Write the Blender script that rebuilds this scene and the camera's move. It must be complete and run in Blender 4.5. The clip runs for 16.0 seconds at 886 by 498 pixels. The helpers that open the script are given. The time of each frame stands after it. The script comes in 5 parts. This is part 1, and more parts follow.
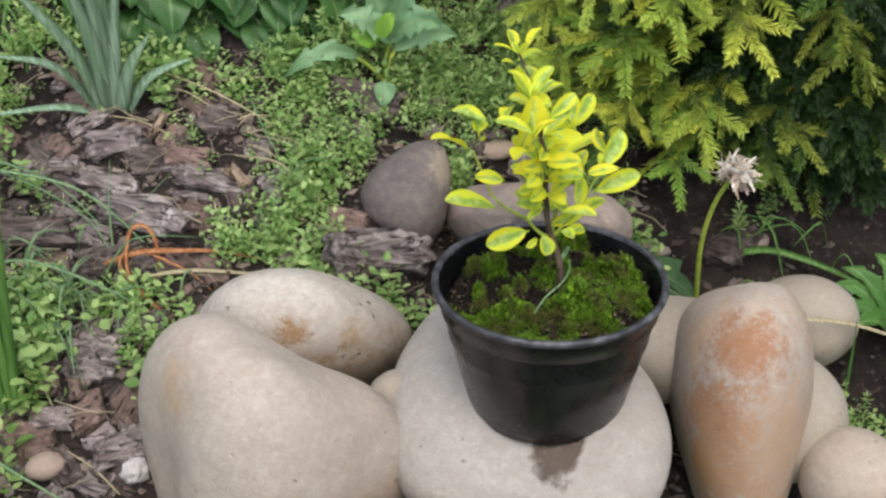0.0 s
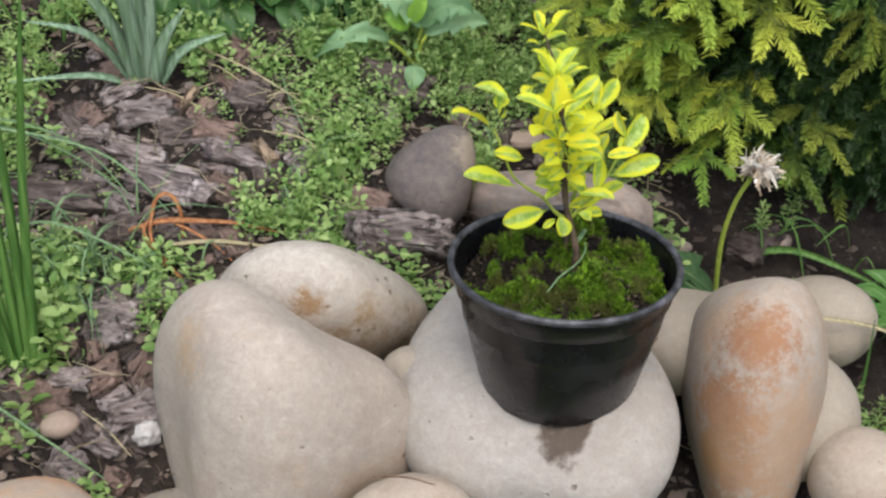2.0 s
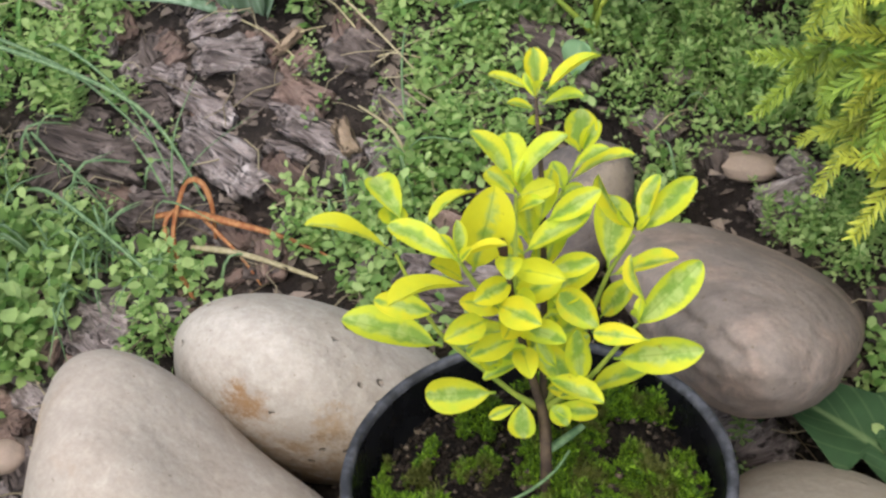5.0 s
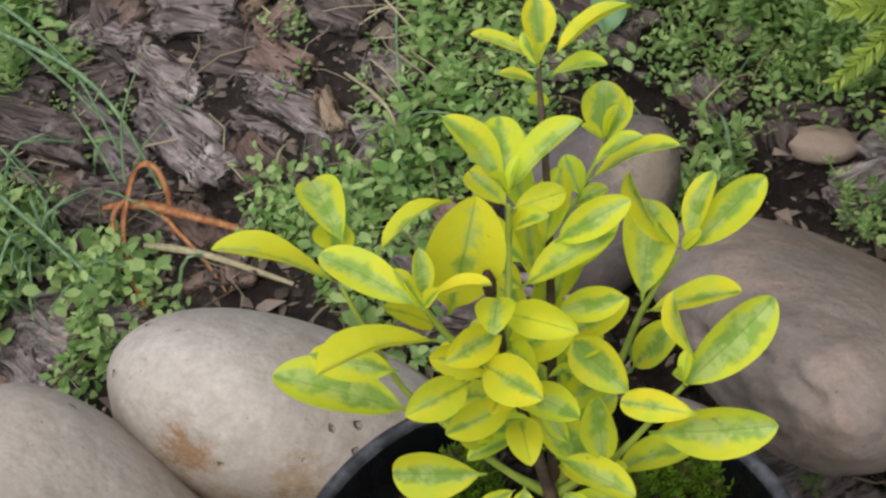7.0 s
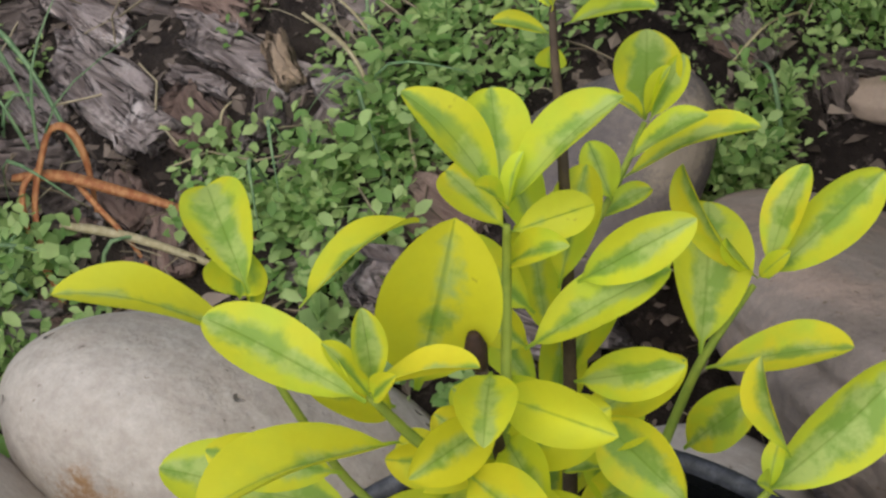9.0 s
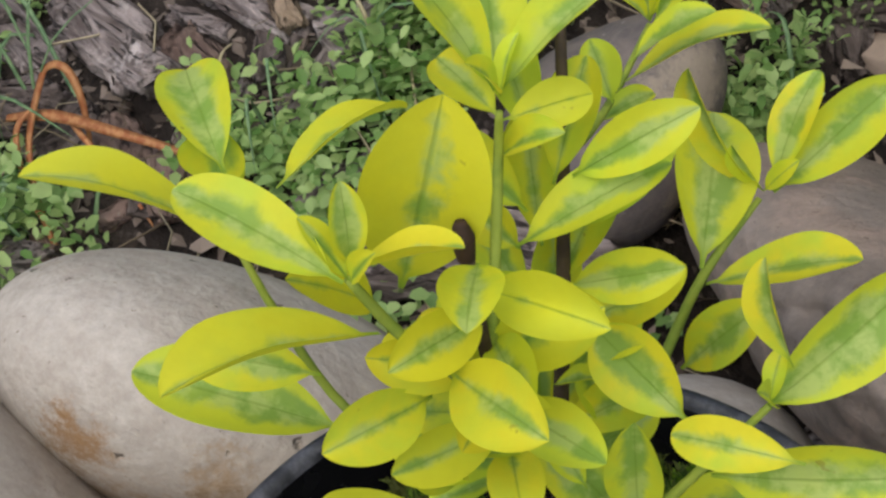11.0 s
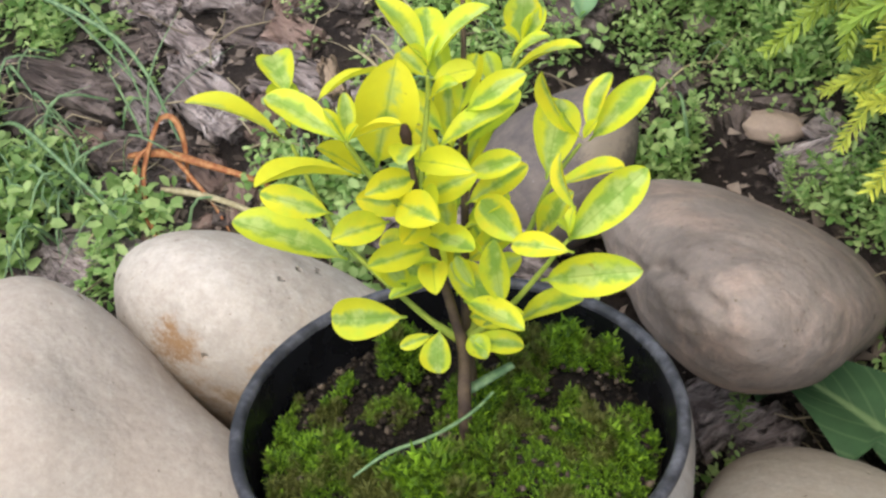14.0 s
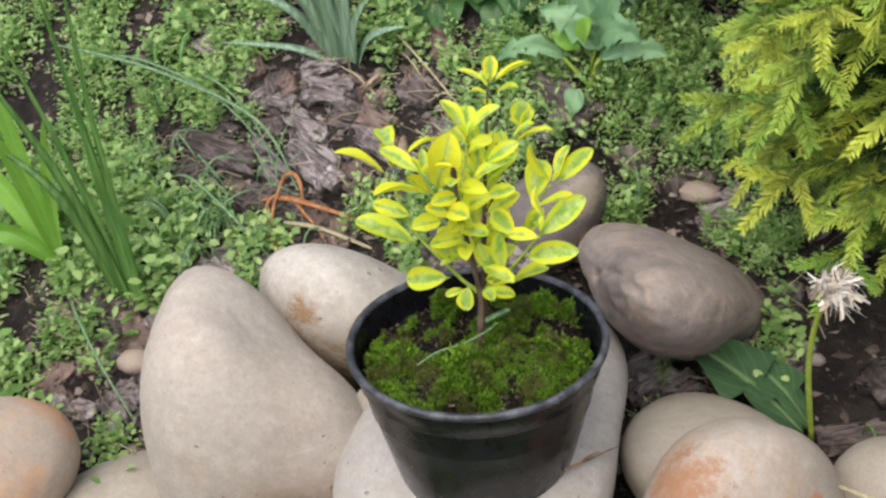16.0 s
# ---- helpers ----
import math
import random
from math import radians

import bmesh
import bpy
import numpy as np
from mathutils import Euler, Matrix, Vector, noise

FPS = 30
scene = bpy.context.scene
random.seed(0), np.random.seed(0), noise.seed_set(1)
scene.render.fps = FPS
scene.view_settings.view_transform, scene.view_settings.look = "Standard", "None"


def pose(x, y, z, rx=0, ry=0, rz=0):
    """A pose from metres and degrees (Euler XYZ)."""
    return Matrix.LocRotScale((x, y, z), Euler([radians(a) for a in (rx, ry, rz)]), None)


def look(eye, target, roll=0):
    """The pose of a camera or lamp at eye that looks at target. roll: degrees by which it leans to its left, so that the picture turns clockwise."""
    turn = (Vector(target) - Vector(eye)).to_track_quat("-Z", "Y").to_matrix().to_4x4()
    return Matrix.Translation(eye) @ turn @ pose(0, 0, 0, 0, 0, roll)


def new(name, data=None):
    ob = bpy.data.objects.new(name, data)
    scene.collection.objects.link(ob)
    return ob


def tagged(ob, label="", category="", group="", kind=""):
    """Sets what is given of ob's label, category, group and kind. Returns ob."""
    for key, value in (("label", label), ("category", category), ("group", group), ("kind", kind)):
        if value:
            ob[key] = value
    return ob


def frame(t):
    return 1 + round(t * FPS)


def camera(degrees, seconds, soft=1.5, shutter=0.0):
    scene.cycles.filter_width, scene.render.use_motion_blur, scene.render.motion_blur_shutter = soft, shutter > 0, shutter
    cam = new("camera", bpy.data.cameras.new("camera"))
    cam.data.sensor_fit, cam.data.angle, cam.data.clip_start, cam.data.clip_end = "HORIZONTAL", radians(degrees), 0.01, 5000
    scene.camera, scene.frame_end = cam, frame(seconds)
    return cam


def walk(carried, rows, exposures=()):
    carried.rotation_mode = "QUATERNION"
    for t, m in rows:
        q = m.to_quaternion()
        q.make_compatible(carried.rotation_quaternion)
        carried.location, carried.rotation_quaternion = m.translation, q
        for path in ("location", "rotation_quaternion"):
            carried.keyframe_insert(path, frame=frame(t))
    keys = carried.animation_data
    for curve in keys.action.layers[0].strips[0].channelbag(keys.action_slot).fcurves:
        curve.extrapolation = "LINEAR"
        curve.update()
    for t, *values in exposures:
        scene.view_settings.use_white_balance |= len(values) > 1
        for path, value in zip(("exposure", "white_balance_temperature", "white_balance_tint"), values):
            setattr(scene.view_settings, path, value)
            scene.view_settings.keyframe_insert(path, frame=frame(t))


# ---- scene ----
cam = camera(36.18, 16.0, soft=2.5)
PATH = [
    (0, look((-0.1004, -0.5256, 0.6559), (-0.0661, -0.1335, 0.3475), 0.04)),
    (0.5, look((-0.1615, -0.5212, 0.6344), (-0.0908, -0.1225, 0.3411), 1.87)),
    (1, look((-0.2031, -0.5287, 0.6153), (-0.1101, -0.1267, 0.3329), 3.20)),
    (1.5, look((-0.1687, -0.5322, 0.6304), (-0.0932, -0.1344, 0.3370), 2.30)),
    (2, look((-0.0907, -0.5416, 0.6439), (-0.0701, -0.1456, 0.3393), 1.55)),
    (2.5, look((-0.0098, -0.5085, 0.6654), (-0.0467, -0.1288, 0.3422), -0.00)),
    (3, look((0.0801, -0.4634, 0.6709), (-0.0197, -0.1039, 0.3381), -2.42)),
    (3.5, look((0.1359, -0.3919, 0.6297), (-0.0172, -0.0520, 0.2965), -6.63)),
    (4, look((0.1260, -0.3066, 0.5934), (-0.0446, 0.0175, 0.2530), -8.92)),
    (6.5, look((0.1014, -0.1696, 0.5100), (-0.0988, 0.1262, 0.1601), -12.38)),
    (7, look((0.0858, -0.1348, 0.4879), (-0.1136, 0.1554, 0.1329), -13.39)),
    (7.5, look((0.0726, -0.1095, 0.4773), (-0.1236, 0.1755, 0.1164), -13.44)),
    (8, look((0.0590, -0.0870, 0.4585), (-0.1360, 0.1934, 0.0934), -13.80)),
    (10.5, look((0.0474, -0.0658, 0.4182), (-0.1434, 0.2047, 0.0435), -13.29)),
    (11, look((0.0515, -0.0733, 0.4164), (-0.1427, 0.1973, 0.0435), -13.08)),
    (11.5, look((0.0642, -0.0850, 0.4163), (-0.1363, 0.1895, 0.0496), -13.69)),
    (12, look((0.0710, -0.0943, 0.4179), (-0.1297, 0.1801, 0.0513), -13.07)),
    (12.5, look((0.0781, -0.1043, 0.4191), (-0.1260, 0.1772, 0.0599), -12.68)),
    (13, look((0.0931, -0.1248, 0.4358), (-0.1136, 0.1630, 0.0830), -11.65)),
    (13.5, look((0.1346, -0.1505, 0.4608), (-0.0991, 0.1393, 0.1270), -12.85)),
    (14, look((0.1451, -0.1869, 0.4869), (-0.0781, 0.1132, 0.1551), -11.63)),
    (14.5, look((0.1796, -0.2216, 0.5090), (-0.0572, 0.0810, 0.1891), -12.64)),
    (15, look((0.2006, -0.2685, 0.5391), (-0.0382, 0.0409, 0.2273), -11.39)),
    (15.5, look((0.2381, -0.3251, 0.5908), (-0.0030, -0.0152, 0.2812), -11.55)),
    (16, look((0.2795, -0.3733, 0.6282), (0.0357, -0.0592, 0.3250), -10.34)),
]
walk(cam, PATH, ((0.0, 0.38), (4.0, 0.44), (6.5, 0.14), (8.0, -0.22), (10.5, -0.1), (12.5, -0.18), (13.4, 0.33), (14.8, 0.62), (16.0, 0.54)))

# ---- world, sun, exposure ----
SUN_UP, SUN_ROUND = radians(68), radians(172)
world = bpy.data.worlds.new("overcast_sky")
scene.world = world
world.use_nodes = True
sky = world.node_tree.nodes.new("ShaderNodeTexSky")
sky.sky_type, sky.sun_disc = "NISHITA", False
sky.sun_elevation, sky.sun_rotation = SUN_UP, SUN_ROUND
sky.air_density, sky.dust_density, sky.ozone_density = 1.0, 5.0, 1.0
back = world.node_tree.nodes["Background"]
back.inputs["Strength"].default_value = 0.15
world.node_tree.links.new(sky.outputs["Color"], back.inputs["Color"])
sun = new("sun", bpy.data.lights.new("sun", "SUN"))
sun.data.energy, sun.data.angle, sun.data.color = 2.0, radians(95), (0.93, 0.975, 0.985)
sun.matrix_world = look((math.sin(SUN_ROUND) * math.cos(SUN_UP) * 5, math.cos(SUN_ROUND) * math.cos(SUN_UP) * 5, math.sin(SUN_UP) * 5), (0, 0, 0))


# ---- materials ----
class Nodes:
    """A small builder for node materials."""

    def __init__(self, name):
        self.mat = bpy.data.materials.new(name)
        self.mat.use_nodes = True
        self.tree = self.mat.node_tree
        self.bsdf = self.tree.nodes["Principled BSDF"]
        self.coord = self.tree.nodes.new("ShaderNodeTexCoord").outputs["Object"]

    def node(self, kind, **sockets):
        n = self.tree.nodes.new("ShaderNode" + kind)
        for k, v in sockets.items():
            self.put(v, n.inputs[k.replace("_", " ")])
        return n

    def put(self, v, socket):
        if isinstance(v, bpy.types.NodeSocket):
            self.tree.links.new(v, socket)
        elif isinstance(v, tuple) and len(v) == 3 and socket.type == "RGBA":
            socket.default_value = (*v, 1)
        else:
            socket.default_value = v

    def noise(self, scale, detail=4.0, rough=0.55, distort=0.0, vector=None):
        return self.node("TexNoise", Scale=scale, Detail=detail, Roughness=rough, Distortion=distort, Vector=vector or self.coord).outputs["Fac"]

    def ramp(self, fac, lo, hi):
        n = self.node("MapRange", Value=fac)
        n.inputs["From Min"].default_value, n.inputs["From Max"].default_value = lo, hi
        n.interpolation_type = "SMOOTHSTEP"
        return n.outputs["Result"]

    def mix(self, fac, a, b, blend="MIX"):
        n = self.tree.nodes.new("ShaderNodeMix")
        n.data_type, n.blend_type = "RGBA", blend
        self.put(fac, n.inputs[0]), self.put(a, n.inputs[6]), self.put(b, n.inputs[7])
        return n.outputs[2]

    def math(self, op, a, b=0.0):
        n = self.tree.nodes.new("ShaderNodeMath")
        n.operation = op
        self.put(a, n.inputs[0]), self.put(b, n.inputs[1])
        return n.outputs[0]

    def bump(self, height, distance, strength=1.0):
        self.put(self.node("Bump", Height=height, Distance=distance, Strength=strength).outputs["Normal"], self.bsdf.inputs["Normal"])

    def random(self):
        return self.tree.nodes.new("ShaderNodeObjectInfo").outputs["Random"]

    def island(self):
        return self.tree.nodes.new("ShaderNodeNewGeometry").outputs["Random Per Island"]

    def attribute(self, name):
        n = self.tree.nodes.new("ShaderNodeAttribute")
        n.attribute_name = name
        return n

    def tint(self, colour, value, spread):
        """Scales a colour's brightness by 1 - spread/2 .. 1 + spread/2 as value goes 0 .. 1."""
        n = self.node("HueSaturation", Color=colour, Value=self.math("MULTIPLY_ADD", value, spread))
        n.inputs["Value"].links[0].from_node.inputs[2].default_value = 1 - spread / 2
        return n.outputs["Color"]

    def finish(self, colour, rough, specular=0.5, **more):
        self.put(colour, self.bsdf.inputs["Base Color"])
        self.put(rough, self.bsdf.inputs["Roughness"])
        self.put(specular, self.bsdf.inputs["Specular IOR Level"])
        for k, v in more.items():
            self.put(v, self.bsdf.inputs[k.replace("_", " ")])
        return self.mat


def stone_material(name, base, second, patch=None, patch_at=0.62, speck=(0.12, 0.09, 0.06), speck_at=0.74, scale=14.0, pits=0.0011, wet=None, lichen=None, stains_and_shade=(), pitted=0.58, mottle=0.5):
    n = Nodes(name)
    c = n.mix(n.ramp(n.noise(scale, 5, 0.6), 0.35, 0.68), base, second)
    if patch:
        c = n.mix(n.math("MULTIPLY", n.ramp(n.noise(scale * 1.3, 6, 0.68, 0.4), patch_at - 0.1, patch_at + 0.12), 0.8), c, patch)
    if lichen:
        c = n.mix(n.ramp(n.noise(scale * 2.2, 5, 0.7), 0.58, 0.66), c, lichen)
    c = n.tint(c, n.noise(48, 6, 0.72), mottle)
    streaks = n.node("Mapping", Vector=n.coord, Scale=(18, 18, 240), Rotation=(0.5, 0.9, 0.3)).outputs["Vector"]
    c = n.mix(n.math("MULTIPLY", n.ramp(n.noise(1.0, 4, 0.6, 0.4, vector=streaks), 0.6, 0.78), 0.35), c, n.mix(0.5, c, (0.7, 0.66, 0.6)))
    fine = n.noise(160, 6, 0.7)
    c = n.mix(n.ramp(fine, 0.3, 0.75), n.mix(0.4, c, (0.25, 0.2, 0.16)), c)
    c = n.mix(n.math("MULTIPLY", n.ramp(n.noise(300, 3, 0.6), speck_at - 0.06, speck_at), 0.7), c, speck)
    c = n.tint(c, n.noise(520, 4, 0.7), 0.45)
    for at, radius, colour, strength in stains_and_shade:
        far = n.node("VectorMath", Vector=n.coord)
        far.operation = "DISTANCE"
        far.inputs[1].default_value = at
        d = n.math("ADD", far.outputs["Value"], n.math("MULTIPLY", n.math("SUBTRACT", n.noise(62, 8, 0.8), 0.5), radius * 2.6))
        grain = n.math("ADD", n.noise(170, 8, 0.8), n.math("MULTIPLY", n.ramp(d, radius * 1.35, radius * 0.2), 0.34))
        c = n.mix(n.math("MULTIPLY", n.math("MULTIPLY", n.ramp(grain, 0.5, 0.88), n.ramp(d, radius * 1.35, radius * 0.8)), strength), c, colour)
    rough = 0.82
    if wet:
        away = n.node("VectorMath", Vector=n.coord)
        away.operation = "DISTANCE"
        away.inputs[1].default_value = wet
        d = n.math("ADD", away.outputs["Value"], n.math("MULTIPLY", n.math("SUBTRACT", n.noise(60, 4), 0.5), 0.02))
        m = n.ramp(d, 0.0235, 0.0195)
        c = n.mix(n.math("MULTIPLY", m, n.ramp(n.noise(70, 4), 0.0, 0.42)), c, n.mix(0.93, c, (0.052, 0.034, 0.02)))
        rough = n.math("SUBTRACT", 0.82, n.math("MULTIPLY", m, 0.3))
    hole = n.node("TexVoronoi", Vector=n.coord, Scale=95.0).outputs["Distance"]
    hole = n.math("ADD", hole, n.math("MULTIPLY", n.math("SUBTRACT", n.noise(400, 3), 0.5), 0.3))
    dent = n.math("MULTIPLY", n.ramp(hole, 0.17, 0.03), n.ramp(n.noise(24, 3), pitted, pitted + 0.06))
    c = n.mix(n.math("MULTIPLY", dent, 0.4), c, (0.2, 0.14, 0.08))
    broad = n.noise(7, 3, 0.5)
    c = n.tint(c, broad, 0.22)
    h = n.math("SUBTRACT", n.math("ADD", n.math("MULTIPLY", fine, 0.5), n.math("MULTIPLY", n.noise(60, 4), 1.4)), n.math("MULTIPLY", dent, 2.2))
    n.bump(h, pits, 0.9)
    return n.finish(c, rough, 0.3)


RUST = (0.27, 0.12, 0.05)
CREAM = stone_material("cream_stone", (0.391, 0.339, 0.280), (0.377, 0.299, 0.234), (0.45, 0.31, 0.19), 0.66)
OCHRE = stone_material("ochre_tinged_stone", (0.42, 0.372, 0.318), (0.395, 0.335, 0.28), (0.42, 0.3, 0.205), 0.66, scale=17, stains_and_shade=(((-0.05, -0.01, 0.085), 0.02, (0.42, 0.28, 0.15), 0.6), ((0.05, -0.045, 0.01), 0.022, (0.4, 0.28, 0.17), 0.45), ((-0.06, -0.03, 0.02), 0.025, (0.4, 0.29, 0.18), 0.35)))
# the two wide low marks paint dirt and the stone's underside shade together
PALE = stone_material("pale_stone", (0.49, 0.452, 0.4), (0.38, 0.335, 0.278), (0.4, 0.29, 0.17), 0.66, scale=18, pits=0.0018, pitted=0.47, stains_and_shade=(((0.002, -0.046, 0.043), 0.013, (0.26, 0.145, 0.06), 0.95), ((0.03, -0.03, 0.03), 0.01, (0.3, 0.19, 0.09), 0.7), ((0.0, -0.05, -0.005), 0.042, (0.25, 0.17, 0.1), 0.8), ((0.04, -0.04, -0.005), 0.034, (0.22, 0.155, 0.09), 0.8)))
WHITE = stone_material("grey_white_stone", (0.377, 0.358, 0.326), (0.326, 0.299, 0.267), wet=(0.013, -0.048, 0.0155), pits=0.0014, pitted=0.55)
RUSTY = stone_material("rust_stained_stone", (0.391, 0.339, 0.286), (0.377, 0.299, 0.234), (0.43, 0.27, 0.16), 0.56, scale=16, stains_and_shade=(((-0.014, -0.03, 0.07), 0.026, RUST, 0.85), ((-0.028, -0.042, 0.035), 0.026, RUST, 0.95), ((-0.02, -0.05, 0.0), 0.024, RUST, 0.8), ((-0.033, -0.045, 0.005), 0.016, (0.36, 0.19, 0.07), 0.9), ((-0.026, -0.055, -0.03), 0.022, RUST, 0.7), ((-0.004, -0.052, 0.015), 0.05, (0.39, 0.25, 0.155), 0.6), ((0.0, -0.06, -0.03), 0.03, (0.37, 0.22, 0.13), 0.6), ((0.035, 0.005, 0.05), 0.009, (0.42, 0.16, 0.08), 0.9)))
ORANGE_STONE = stone_material("orange_tinged_stone", (0.377, 0.312, 0.247), (0.364, 0.260, 0.182), (0.5, 0.25, 0.11), 0.55, scale=16)
TAN = stone_material("tan_stone", (0.339, 0.306, 0.253), (0.293, 0.253, 0.195))
PINK = stone_material("pinkish_grey_stone", (0.265, 0.222, 0.194), (0.14, 0.115, 0.1), (0.36, 0.265, 0.215), 0.55, scale=26, speck_at=0.71, pits=0.002, pitted=0.9, mottle=1.1, stains_and_shade=(((0.035, -0.03, -0.01), 0.024, (0.27, 0.19, 0.155), 0.7), ((-0.03, -0.04, 0.0), 0.022, (0.3, 0.25, 0.21), 0.8), ((0.0, -0.02, 0.045), 0.02, (0.2, 0.17, 0.15), 0.7)))
DARK = stone_material("dark_grey_stone", (0.078, 0.07, 0.072), (0.108, 0.095, 0.095), speck=(0.3, 0.27, 0.25), stains_and_shade=(((0.028, 0.0, 0.02), 0.02, (0.3, 0.25, 0.19), 0.9), ((0.03, -0.01, -0.005), 0.012, (0.28, 0.23, 0.17), 0.8)))


def link(name, bm, material, parent=None, smooth=True):
    me = bpy.data.meshes.new(name)
    bm.to_mesh(me)
    bm.free()
    return wrap(name, me, material, parent, smooth)


def wrap(name, me, material, parent=None, smooth=True):
    for m in material if isinstance(material, list) else [material]:
        me.materials.append(m)
    if smooth:
        me.polygons.foreach_set("use_smooth", [True] * len(me.polygons))
    ob = new(name, me)
    if parent is not None:
        ob.parent = parent
    return ob


def part(name, bm, material, parent, label=""):
    ob = link(name, bm, material, parent)
    return tagged(ob, label) if label else ob


def mesh_of(name, verts, faces):
    me = bpy.data.meshes.new(name)
    me.from_pydata(verts, [], faces)
    me.update()
    return me


# ---- ground ----
def step(a, b, x):
    t = np.clip((x - a) / (b - a), 0, 1)
    return t * t * (3 - 2 * t)


def rise(x, y):
    """Height of the bed: a bank that climbs away behind the stones and levels out."""
    x, y = np.asarray(x, float), np.asarray(y, float)
    s = np.where(y > 0.3, 0.3 + 0.25 * np.tanh((y - 0.3) / 0.25), y)
    s = np.where(s < -0.08, -0.08 + 0.1 * np.tanh((s + 0.08) / 0.1), s)
    drop = 0.045 * step(-0.1, 0.0, x) * step(0.7, 0.4, y)
    lump = 0.004 * np.sin(37 * x + 11 * y) * np.sin(29 * y - 13 * x) + 0.0025 * np.sin(83 * x + 1) * np.sin(71 * y + 2)
    return 0.081 + 0.42 * s - drop + lump * step(3, 1, np.abs(x) + np.abs(y))


def soil_material():
    n = Nodes("dark_soil")
    c = n.mix(n.ramp(n.noise(25, 6, 0.65), 0.35, 0.7), (0.011, 0.008, 0.007), (0.036, 0.028, 0.023))
    c = n.mix(n.ramp(n.noise(140, 6, 0.7), 0.54, 0.7), c, (0.085, 0.068, 0.058))
    n.bump(n.math("ADD", n.noise(60, 6, 0.7), n.math("MULTIPLY", n.noise(320, 4), 0.4)), 0.006, 1.0)
    return n.finish(c, 0.95, 0.2)


SOIL = soil_material()


def build_ground():
    u = np.linspace(-1, 1, 261)
    gx = 0.35 * u + 900 * u ** 11 * (np.abs(u) > 0) + 0.25 * u ** 3
    gy = 0.15 + 0.4 * u + 900 * u ** 11 + 0.25 * u ** 3
    X, Y = np.meshgrid(gx, gy)
    Z = rise(X, Y)
    rng = np.random.default_rng(3)
    near = (np.abs(X) < 1) & (np.abs(Y) < 1)
    Z = Z + near * rng.normal(0, 0.0009, Z.shape)
    n = len(u)
    i = np.arange(n * n).reshape(n, n)
    faces = np.stack([i[:-1, :-1], i[:-1, 1:], i[1:, 1:], i[1:, :-1]], -1).reshape(-1, 4)
    me = mesh_of("ground", np.stack([X, Y, Z], -1).reshape(-1, 3).tolist(), faces.tolist())
    tagged(wrap("ground", me, SOIL), "dark crumbly garden soil rising behind the stones", "ground", kind="structure")


build_ground()


# ---- stones ----
def stone(label, at, turn, radii, lobes, material, seed, level=5, lump=0.012, name="stone"):
    """A water-rounded stone: an ellipsoid with low lobes and slight lumps."""
    bm = bmesh.new()
    bmesh.ops.create_icosphere(bm, subdivisions=level, radius=1)
    axis = Vector(turn)
    spin = Matrix.Rotation(axis.length, 3, axis.normalized()) if axis.length > 1e-6 else Matrix.Identity(3)
    for v in bm.verts:
        x, y, z = v.co.normalized()
        basis = (x * y * z * 3, x * (5 * z * z - 1) * 0.6, y * (5 * z * z - 1) * 0.6, z * (5 * z * z - 3) * 0.6,
                 z * (x * x - y * y) * 1.5, x * (x * x - 3 * y * y), y * (3 * x * x - y * y))
        k = 1 + sum(a * b for a, b in zip(basis, lobes))
        q = Vector((x, y, z)) * 2.1 + Vector((seed * 3.7, seed * 1.3, 0))
        k += lump * noise.noise(q) + lump * 0.35 * noise.noise(q * 3.1)
        v.co = spin @ Vector((x * radii[0] * k, y * radii[1] * k, z * radii[2] * k))
    ob = link(name, bm, material)
    ob.location = at
    return tagged(ob, label, "stone", group="rockery stones")


stone("large cream river stone with ochre tinges, set upright beside the pot", (-0.1514, -0.0172, 0.0995), (-0.048, -0.018, -0.177), (0.0700, 0.0526, 0.1085), (-0.162, -0.113, -0.076, -0.063, -0.064, 0.020, 0.157), OCHRE, 1)
stone("pale rounded stone with small pits and a brown spot", (-0.1347, 0.0679, 0.1279), (0.472, 0.168, 0.091), (0.0648, 0.0366, 0.0601), (-0.078, -0.078, 0.010, 0.054, -0.023, 0.025, -0.000), PALE, 2)
stone("greyish white stone with a wet stain under the pot", (-0.0118, 0.0054, 0.1161), (0.196, -0.204, 0.002), (0.0695, 0.0924, 0.0477), (-0.113, -0.128, -0.070, -0.097, 0.154, -0.033, -0.131), WHITE, 3)
stone("rust-stained cream stone standing beside the pot", (0.1184, 0.0148, 0.1047), (-0.062, -0.090, -0.214), (0.0395, 0.0651, 0.0865), (-0.011, 0.051, -0.090, -0.039, 0.090, 0.010, 0.036), RUSTY, 4)
stone("smooth beige stone behind the rusty stone", (0.0820, 0.0650, 0.1089), (-0.462, 0.072, 0.753), (0.0452, 0.0571, 0.0304), (0.032, -0.034, 0.000, -0.042, 0.009, -0.024, -0.066), TAN, 5)
stone("beige rounded stone half hidden in the row", (0.1452, 0.0142, 0.0945), (-0.701, -0.320, -0.531), (0.0356, 0.0348, 0.0388), (0.004, 0.001, -0.001, 0.007, -0.007, 0.012, 0.013), TAN, 6)
stone("pinkish cream rounded stone at the end of the row", (0.1725, -0.0309, 0.0872), (-0.184, -0.569, -1.155), (0.0304, 0.0293, 0.0302), (-0.000, -0.006, -0.006, 0.002, 0.002, -0.003, 0.001), CREAM, 7)
stone("grey beige stone lying among the weeds", (0.1733, 0.0840, 0.1041), (2.526, -0.761, 0.369), (0.0367, 0.0318, 0.0294), (0.006, 0.006, -0.007, 0.007, -0.005, 0.003, 0.002), TAN, 8)
